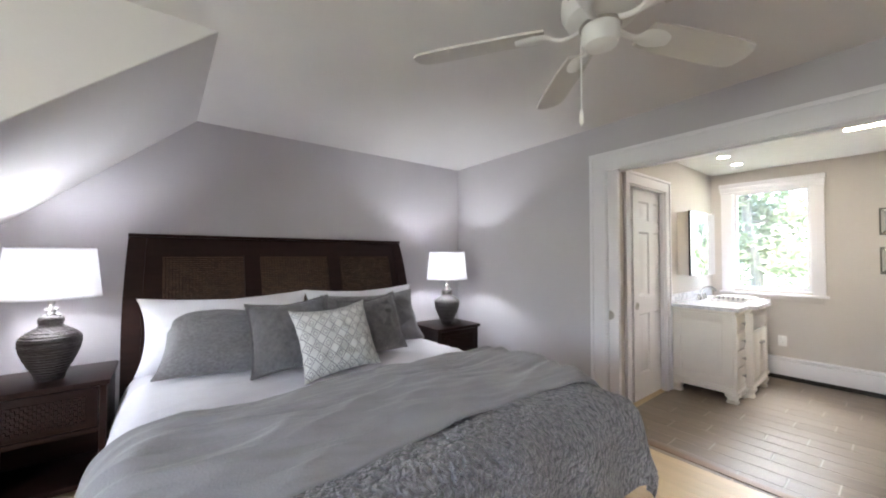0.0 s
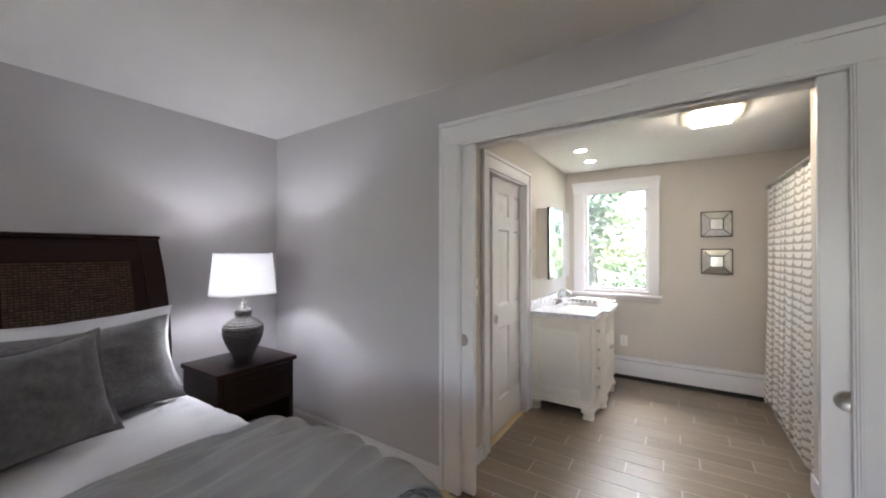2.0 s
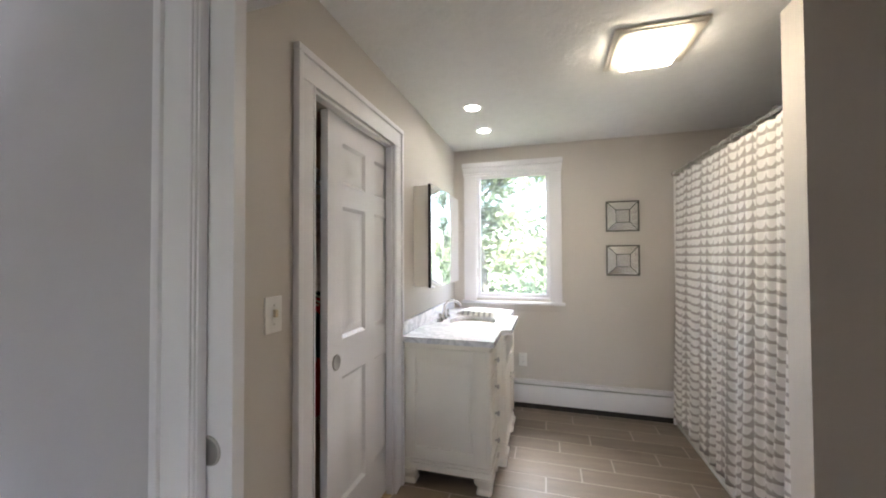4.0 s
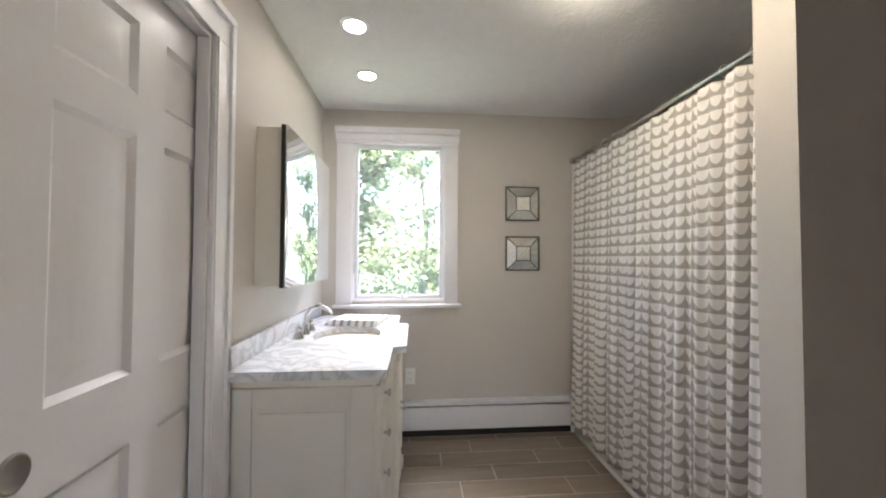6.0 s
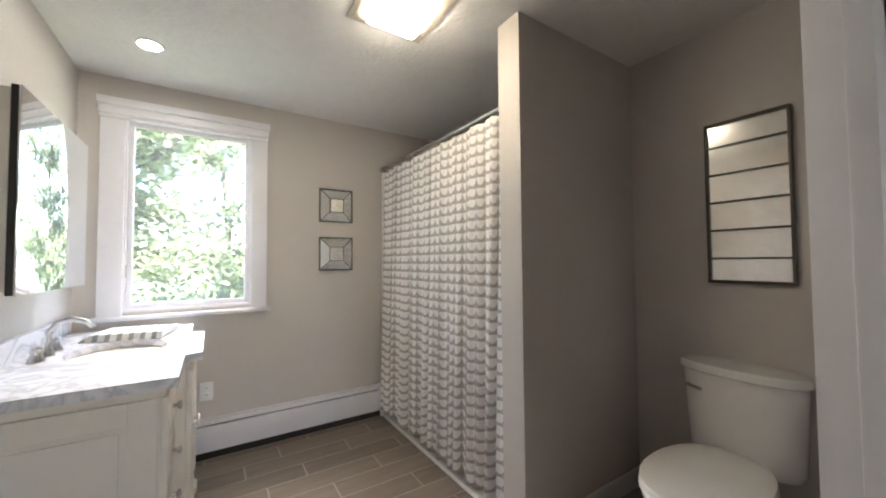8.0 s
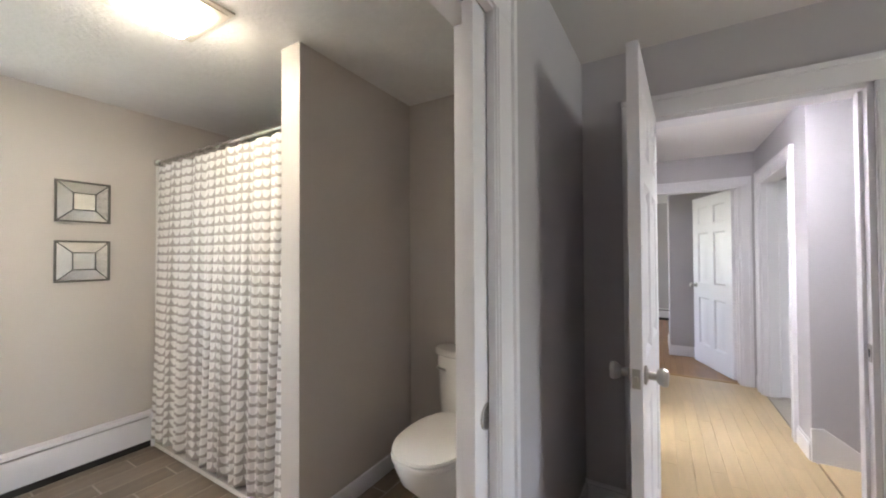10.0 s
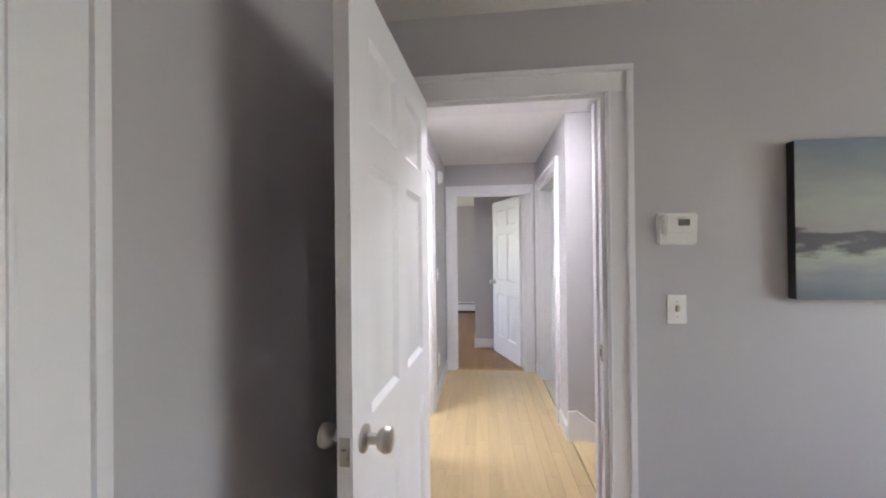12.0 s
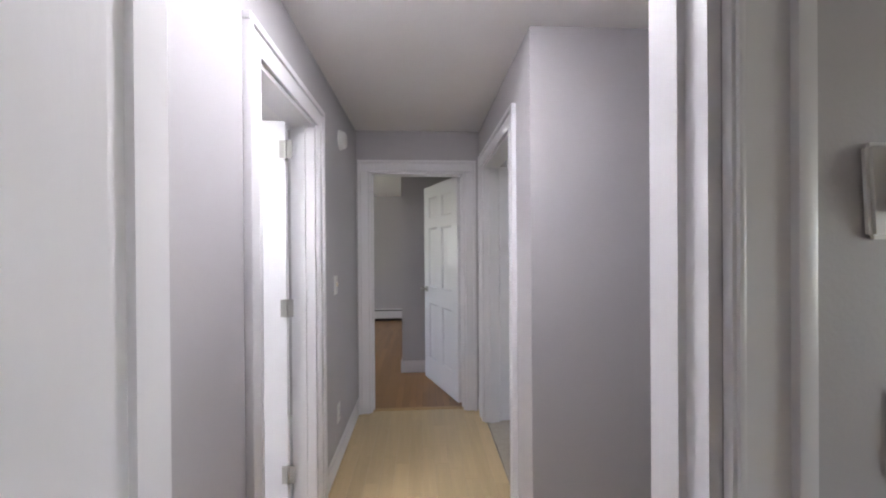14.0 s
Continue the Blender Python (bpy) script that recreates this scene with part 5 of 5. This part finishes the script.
pillow("square_cushion", pose(1.17, 2.36, PZ + 0.005, -20, -4, 6), 0.50, 0.45, 0.19, cushion_grey, "slate grey square linen cushion with flanged edge", 6.0, 0.07, 0.09)
pillow("printed_cushion", pose(0.795, 2.09, PZ + 0.02, -28, -4, 2), 0.49, 0.44, 0.18, trellis, "small white cushion with grey trellis print", 7.0, 0.0, 0.10)


def nightstand(at, label):
    """Two-tier bedside table: top, sides, drawer with woven front, open shelf. Origin at the back left on the floor."""
    w, d, h = 0.503, 0.445, 0.669
    ns = thing("nightstand", at, label, "nightstand", "nightstands beside the bed")
    part("top", boxes((-0.015, w + 0.015, -d - 0.02, 0, h - 0.03, h), bevel=0.005), dark_wood, ns)
    for x in (0.0, w - 0.03):
        part("side_panel", boxes((x, x + 0.03, -d, -0.005, 0.0, h - 0.03), bevel=0.003), dark_wood, ns)
    part("back_panel", boxes((0.03, w - 0.03, -0.02, -0.005, 0.08, h - 0.03)), dark_wood, ns)
    part("shelf", boxes((0.03, w - 0.03, -d + 0.01, -0.02, 0.10, 0.13), bevel=0.003), dark_wood, ns)
    part("rail", boxes((0.03, w - 0.03, -d, -d + 0.02, 0.39, 0.415), bevel=0.002), dark_wood, ns)
    dr = part("drawer_front", boxes((0.034, w - 0.034, -d - 0.004, -d + 0.014, 0.42, h - 0.036), bevel=0.003), dark_wood, ns)
    bm = bmesh.new()
    for r in range(9):
        for c in range(24):
            up = 0.004 if (r + c) % 2 else 0.0
            x, z = 0.07 + c * 0.0146, 0.45 + r * 0.016
            box(bm, x, x + 0.0135, -d - 0.008 - up, -d - 0.004, z, z + 0.0145)
    tagged(part("woven_front", bm, weave_dark, dr, "dark woven drawer front"), kind="stuff")
    part("drawer_box", boxes((0.04, w - 0.04, -d + 0.014, -0.03, 0.42, 0.60)), dark_wood, ns)
    return ns


nightstand(pose(1.927, 3.12, 0), "dark espresso nightstand with one drawer and open shelf")
nightstand(pose(-0.818, 3.165, 0), "dark espresso nightstand with woven drawer front")


def table_lamp(at, label):
    tl = thing("table_lamp", at, label, "table lamp", "bedside lamps")
    prof = [(0.0, 0.0), (0.062, 0.0), (0.066, 0.008), (0.07, 0.02)]
    for i in range(41):
        f = i / 40
        r = 0.07 + 0.072 * math.sin(min(1.0, f / 0.74) * math.pi / 2) ** 1.15 if f < 0.74 else 0.142 - 0.075 * ((f - 0.74) / 0.26) ** 1.8
        prof.append((r + 0.0038 * math.sin(i * 2.6), 0.022 + 0.225 * f))
    prof += [(0.060, 0.252), (0.055, 0.262), (0.060, 0.275), (0.058, 0.29), (0.05, 0.297), (0.0, 0.298)]
    prof = [(0.88 * q, 1.15 * z) for q, z in prof]
    part("base", lathe(prof, 40), lamp_body, tl, "dark ribbed ceramic urn base")
    part("neck", lathe([(0.0, 0.342), (0.042, 0.342), (0.040, 0.350), (0.02, 0.356), (0.018, 0.370), (0.03, 0.376), (0.03, 0.385), (0.012, 0.390), (0.012, 0.41), (0.0, 0.41)], 24), chrome, tl, "polished metal neck")
    part("socket", lathe([(0.0, 0.41), (0.016, 0.41), (0.016, 0.46), (0.0, 0.46)], 16), nickel, tl)
    sh = part("shade", lathe([(0.202, 0.445), (0.176, 0.715), (0.174, 0.715), (0.200, 0.445), (0.202, 0.445)], 48, caps=False), shade_cloth, tl, "white fabric drum shade, lit")
    for z, r in ((0.447, 0.203), (0.713, 0.1775)):
        part("rim", lathe([(r - 0.003, z - 0.004), (r, z - 0.004), (r, z + 0.004), (r - 0.003, z + 0.004), (r - 0.003, z - 0.004)], 48, caps=False), linen_white, sh)
    for a in (0, 120, 240):
        c, s = math.cos(radians(a)), math.sin(radians(a))
        part("spider_arm", tube([(0.012 * c, 0.012 * s, 0.452), (0.194 * c, 0.194 * s, 0.452)], 0.002, 6), nickel, sh)
    return tl


lamp1 = table_lamp(pose(2.172, 2.85, 0.670), "lit table lamp with dark urn base and white shade")
copy_thing(lamp1, pose(-0.56, 2.89, 0.670))

# ceiling fan, at rest
fan = thing("ceiling_fan", pose(1.18, 0.69, CEIL), "white five-blade ceiling fan with pull chain", "ceiling fan")
part("canopy", lathe([(0.0, 0.0), (0.085, 0.0), (0.085, -0.02), (0.06, -0.04), (0.05, -0.06), (0.0, -0.06)], 36), fan_white, fan)
part("motor", lathe([(0.05, -0.05), (0.115, -0.065), (0.135, -0.085), (0.138, -0.13), (0.12, -0.165), (0.08, -0.18), (0.0, -0.18)], 40), fan_white, fan)
for k in range(6):
    part("motor_vent", boxes((-0.026, 0.026, -0.006, 0.006, -0.009, 0.009), bevel=0.005), shade_grey, fan, "", pose(0, 0, -0.118, 0, 0, 60 * k + 20) @ pose(0, -0.1345, 0))
part("switch_housing", lathe([(0.06, -0.178), (0.066, -0.19), (0.066, -0.235), (0.058, -0.262), (0.03, -0.275), (0.0, -0.277)], 36), fan_white, fan)
part("trim_band", lathe([(0.068, -0.186), (0.073, -0.189), (0.073, -0.194), (0.068, -0.197)], 36), nickel, fan)


def bracket():
    """Cast blade iron: a curved arm that widens into a rounded plate under the blade."""
    bm = bmesh.new()
    rows = []
    for i in range(15):
        f = i / 14
        x = 0.075 + 0.235 * f
        w = 0.013 + 0.030 * max(0.0, math.sin(math.pi * min(1.0, max(0.0, (f - 0.35) / 0.72)))) ** 0.8
        z = -0.012 - 0.016 * math.sin(math.pi * min(1.0, f / 0.5))
        rows.append([bm.verts.new((x, y, z + dz)) for y, dz in ((-w, 0.004), (-w * 0.6, -0.004), (0, -0.007), (w * 0.6, -0.004), (w, 0.004), (0, 0.007))])
    for r0, r1 in zip(rows, rows[1:]):
        for i in range(6):
            bm.faces.new((r0[i], r0[(i + 1) % 6], r1[(i + 1) % 6], r1[i]))
    bm.faces.new(rows[0])
    bm.faces.new(rows[-1][::-1])
    return bm


for k in range(5):
    ang = 51 + 72 * k
    m = pose(0, 0, -0.185, 0, 0, ang) @ pose(0, 0, 0, -12, 0, 0)
    bm = bmesh.new()
    outl = [(0.20, -0.055), (0.30, -0.066), (0.64, -0.074), (0.705, -0.066), (0.73, -0.04), (0.738, 0.0), (0.73, 0.04), (0.705, 0.066), (0.60, 0.072), (0.30, 0.066), (0.20, 0.055)]
    top = [bm.verts.new((x, y, 0.004)) for x, y in outl]
    bot = [bm.verts.new((x, y, -0.004)) for x, y in outl]
    bm.faces.new(top)
    bm.faces.new(bot[::-1])
    for i in range(len(outl)):
        j = (i + 1) % len(outl)
        bm.faces.new((top[j], top[i], bot[i], bot[j]))
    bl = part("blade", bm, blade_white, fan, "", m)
    part("blade_bracket", bracket(), fan_white, bl)
ch = part("pull_chain", tube([(-0.05, 0.045, -0.23), (-0.052, 0.047, -0.26), (-0.052, 0.047, -0.50)], 0.0025, 6), fan_white, fan)
part("chain_pull", lathe([(0.0, -0.50), (0.005, -0.50), (0.0075, -0.515), (0.008, -0.545), (0.0, -0.56)], 14, at=(-0.052, 0.047, 0)), fan_white, ch)

# ---- side and far rooms ----
hb = thing("baseboard_heater", pose(2.3, -7.68, 0, 0, 0, -90), "white baseboard heater on the far wall", "heater")
part("front_cover", boxes((0.055, 0.067, -1.0, 2.0, 0.05, 0.19), bevel=0.003), trim_white, hb)
part("top_hood", boxes((0.0, 0.06, -1.0, 2.0, 0.21, 0.225), bevel=0.003), trim_white, hb)
part("fin_core", boxes((0.005, 0.05, -1.0, 2.0, 0.0, 0.2)), heater_dark, hb)
hb.matrix_basis = pose(2.9, -7.68, 0, 0, 0, 90)
cb = thing("small_bed", pose(0.35, -5.3, 0), "small bed with green blanket in the side room", "bed")
part("frame", boxes((-0.5, 0.55, -0.75, 0.75, 0.05, 0.38), bevel=0.02), black_paint, cb)
part("blanket", boxes((-0.52, 0.57, -0.77, 0.77, 0.38, 0.60), bevel=0.05), green_cloth, cb)
pillow("striped_cushion", pose(0.6, -4.95, 0.60, -30, 0, 0), 0.5, 0.3, 0.14, pink_cloth, "pink and white cushion on the small bed", 8.0, group="cushions in the side room")
ws = thing("wall_shelf", pose(0.75, -6.1, 1.55), "white wall shelf in the side room", "shelf")
part("board", boxes((-0.5, 0.35, 0, 0.22, 0, 0.03), bevel=0.004), trim_white, ws)
bk = mesh_object("wire_basket", lathe([(0, 0), (0.09, 0), (0.11, 0.2), (0.105, 0.2), (0.085, 0.01), (0, 0.01)], 20), black_paint)
bk.location = (0.95, -5.98, 1.58)
tagged(bk, "dark round basket standing on the wall shelf", "basket")

# dormer window behind the walk's start
w2 = structure("window_2", boxes((-2.50, -2.42, -0.45, -0.40, 0.75, 1.95), (-2.50, -2.42, 1.0, 1.05, 0.75, 1.95), (-2.50, -2.42, -0.40, 1.0, 0.75, 0.80), (-2.50, -2.42, -0.40, 1.0, 1.90, 1.95), (-2.49, -2.43, 0.28, 0.32, 0.80, 1.90), bevel=0.003), trim_white)
pn = part("pane", boxes((-2.462, -2.458, -0.40, 1.0, 0.80, 1.90)), glass, w2)
pn.visible_shadow = False

# Frame of the added, unseen opening round the far room's fill lamp.
w3 = structure("window_added", boxes((4.92, 4.97, -6.4, -6.35, 0.85, 1.95), (4.92, 4.97, -5.25, -5.2, 0.85, 1.95), (4.92, 4.97, -6.35, -5.25, 0.85, 0.9), (4.92, 4.97, -6.35, -5.25, 1.9, 1.95)), trim_white)

# ---- outdoors ----
bm = bmesh.new()
bmesh.ops.create_grid(bm, x_segments=2, y_segments=2, size=1500)
bmesh.ops.translate(bm, vec=(0, 0, -3.0), verts=bm.verts)
structure("ground", bm, grass, "green lawn below the window")


def tree(at, height, spread, seed, leaves, label):
    rnd = random.Random(seed)
    tr = thing("tree", at, label, "tree", "trees outside the window")
    pts = [(0.1 * math.sin(i * 0.9 + seed), 0.1 * math.cos(i * 1.3 + seed), height * i / 8) for i in range(9)]
    bm = bmesh.new()
    rings = []
    for i, q in enumerate(pts):
        r = 0.2 * (1 - i / 9)
        rings.append([bm.verts.new((q[0] + r * math.cos(math.tau * k / 10), q[1] + r * math.sin(math.tau * k / 10), q[2])) for k in range(10)])
    for r0, r1 in zip(rings, rings[1:]):
        for k in range(10):
            bm.faces.new((r0[k], r0[(k + 1) % 10], r1[(k + 1) % 10], r1[k]))
    part("trunk", bm, bark, tr)
    verts, faces, tips = [], [], []
    for k in range(26):
        a, z0 = rnd.uniform(0, math.tau), height * rnd.uniform(0.12, 0.92)
        ln = spread * rnd.uniform(0.5, 1.0) * (1.15 - 0.7 * z0 / height)
        end = Vector((ln * math.cos(a), ln * math.sin(a), z0 + ln * rnd.uniform(0.1, 0.5)))
        mid = Vector((0.5 * end.x, 0.5 * end.y, z0 + 0.3 * (end.z - z0)))
        part("limb", tube([(0, 0, z0), mid, end], 0.03, 6), bark, tr)
        tips += [(end, 0.75), (mid, 0.6), ((mid + end) / 2, 0.7), (mid * 0.6 + Vector((0, 0, z0 * 0.4)), 0.5)]
    for k in range(leaves):
        c, sp = rnd.choice(tips)
        q = c + Vector((rnd.gauss(0, sp * 0.55), rnd.gauss(0, sp * 0.55), rnd.gauss(0, sp * 0.3)))
        s = rnd.uniform(0.06, 0.14)
        e = Euler((rnd.uniform(-0.9, 0.9), rnd.uniform(-0.9, 0.9), rnd.uniform(0, 6.28))).to_matrix()
        b = len(verts)
        for x, y, z in ((-s, 0, 0), (0, -s * 0.5, s * 0.15), (s, 0, 0), (0, s * 0.5, s * 0.15)):
            verts.append(q + e @ Vector((x, y, z)))
        faces += [(b, b + 1, b + 2), (b, b + 2, b + 3)]
    me = bpy.data.meshes.new("crown")
    me.from_pydata(verts, [], faces)
    me.materials.append(leaf_green)
    cr = new("crown", me)
    cr.parent = tr
    return tr


tree(pose(10.5, 2.2, -3.0), 8.0, 3.0, 5, 13000, "leafy green tree outside the bathroom window")
tree(pose(12.0, -1.2, -3.0), 8.5, 3.2, 9, 13000, "leafy green tree outside the bathroom window")
tree(pose(15.0, 5.0, -3.0), 10.0, 4.0, 14, 8000, "leafy green tree further off in the garden")
tree(pose(16.0, 0.5, -3.0), 10.0, 4.0, 17, 8000, "leafy green tree further off in the garden")

# ---- floors laid piece by piece ----
tile_floor = structure("floor_bathroom", boxes((2.69, 5.334, -1.15, 1.57, -0.012, 0.0008)), grout, "grey-brown wood-look plank tiles with pale grout")


def pieces(name, floor, mat, x0, x1, y0, y1, w, ln, gap, z0, z1, offsets, keep):
    """Planks along y, in rows across x; each an object on a shared mesh, cut ones on their own."""
    shared, cut = {}, min(0.0012, gap)
    rows = int(math.ceil((x1 - x0) / w))
    rnd = random.Random(4)
    count = 0
    rest = bmesh.new()
    for r in range(rows):
        xa, xb = x0 + r * w, min(x0 + (r + 1) * w, x1)
        y = y0 - ln * (offsets[r % len(offsets)] if offsets else rnd.random())
        while y < y1:
            step = ln if offsets else ln * rnd.uniform(0.55, 1.3)
            ya, yb = max(y, y0), min(y + step, y1)
            y += step
            if yb - ya < 0.02 or xb - xa < 0.02:
                continue
            if not keep(xa, ya, yb) or count >= 300:
                box(rest, xa + gap / 2, xb - gap / 2, ya + gap / 2, yb - gap / 2, z0, z1)
                continue
            key = (round(xb - xa, 3), round(yb - ya, 3))
            if key not in shared:
                bm = bmesh.new()
                box(bm, gap / 2, xb - xa - gap / 2, gap / 2, yb - ya - gap / 2, z0, z1)
                for v in bm.verts:
                    if v.co.z > (z0 + z1) / 2:
                        v.co.x += cut if v.co.x < (xb - xa) / 2 else -cut
                        v.co.y += cut if v.co.y < (yb - ya) / 2 else -cut
                bmesh.ops.recalc_face_normals(bm, faces=bm.faces)
                me = bpy.data.meshes.new(name)
                bm.to_mesh(me)
                bm.free()
                me.materials.append(mat)
                shared[key] = me
            ob = new(name, shared[key])
            ob.parent = floor
            ob.location = (xa, ya, 0)
            count += 1
    return rest


r = pieces("tile", tile_floor, tile_wood, 2.62, 5.27, -1.15, 1.512, 0.152, 0.61, 0.006, -0.004, 0.002, (0.0, 0.34, 0.67, 0.15, 0.5), lambda x, a, b: True)
r.free()
wood_floor = structure("floor_bedroom", boxes((-2.5, 2.68, -1.256, 3.33, -0.013, -0.003), (2.68, 2.78, 1.58, 3.33, -0.013, -0.003)), maple_rest, "light maple strip floor in the bedroom")
r = pieces("plank", wood_floor, maple, -2.4, 2.724, -1.256, 3.327, 0.084, 0.95, 0.0003, -0.004, 0.0, None, lambda x, a, b: x > 1.2 and a < 2.6)
rest = mesh_object("plank_rest", r, maple_rest, smooth=False)
rest.parent = wood_floor
tagged(rest, kind="stuff")
hall_floor = structure("floor_hall", boxes((1.37, 2.50, -3.87, -1.256, -0.013, -0.003)), maple_rest, "light maple strip floor in the hall")
r = pieces("plank", hall_floor, maple, 1.37, 2.50, -3.865, -1.256, 0.084, 0.8, 0.0003, -0.004, 0.0, None, lambda x, a, b: True)
r.free()
far_floor = structure("floor_far_room", boxes((1.27, 4.9, -7.68, -3.87, -0.013, -0.003)), gap_dark, "honey oak strip floor in the far room")
r = pieces("plank", far_floor, oak, 1.27, 4.9, -7.68, -3.87, 0.06, 0.9, 0.0012, -0.004, -0.001, None, lambda x, a, b: False)
rest = mesh_object("plank_rest", r, oak, smooth=False)
rest.parent = far_floor
tagged(rest, kind="stuff")
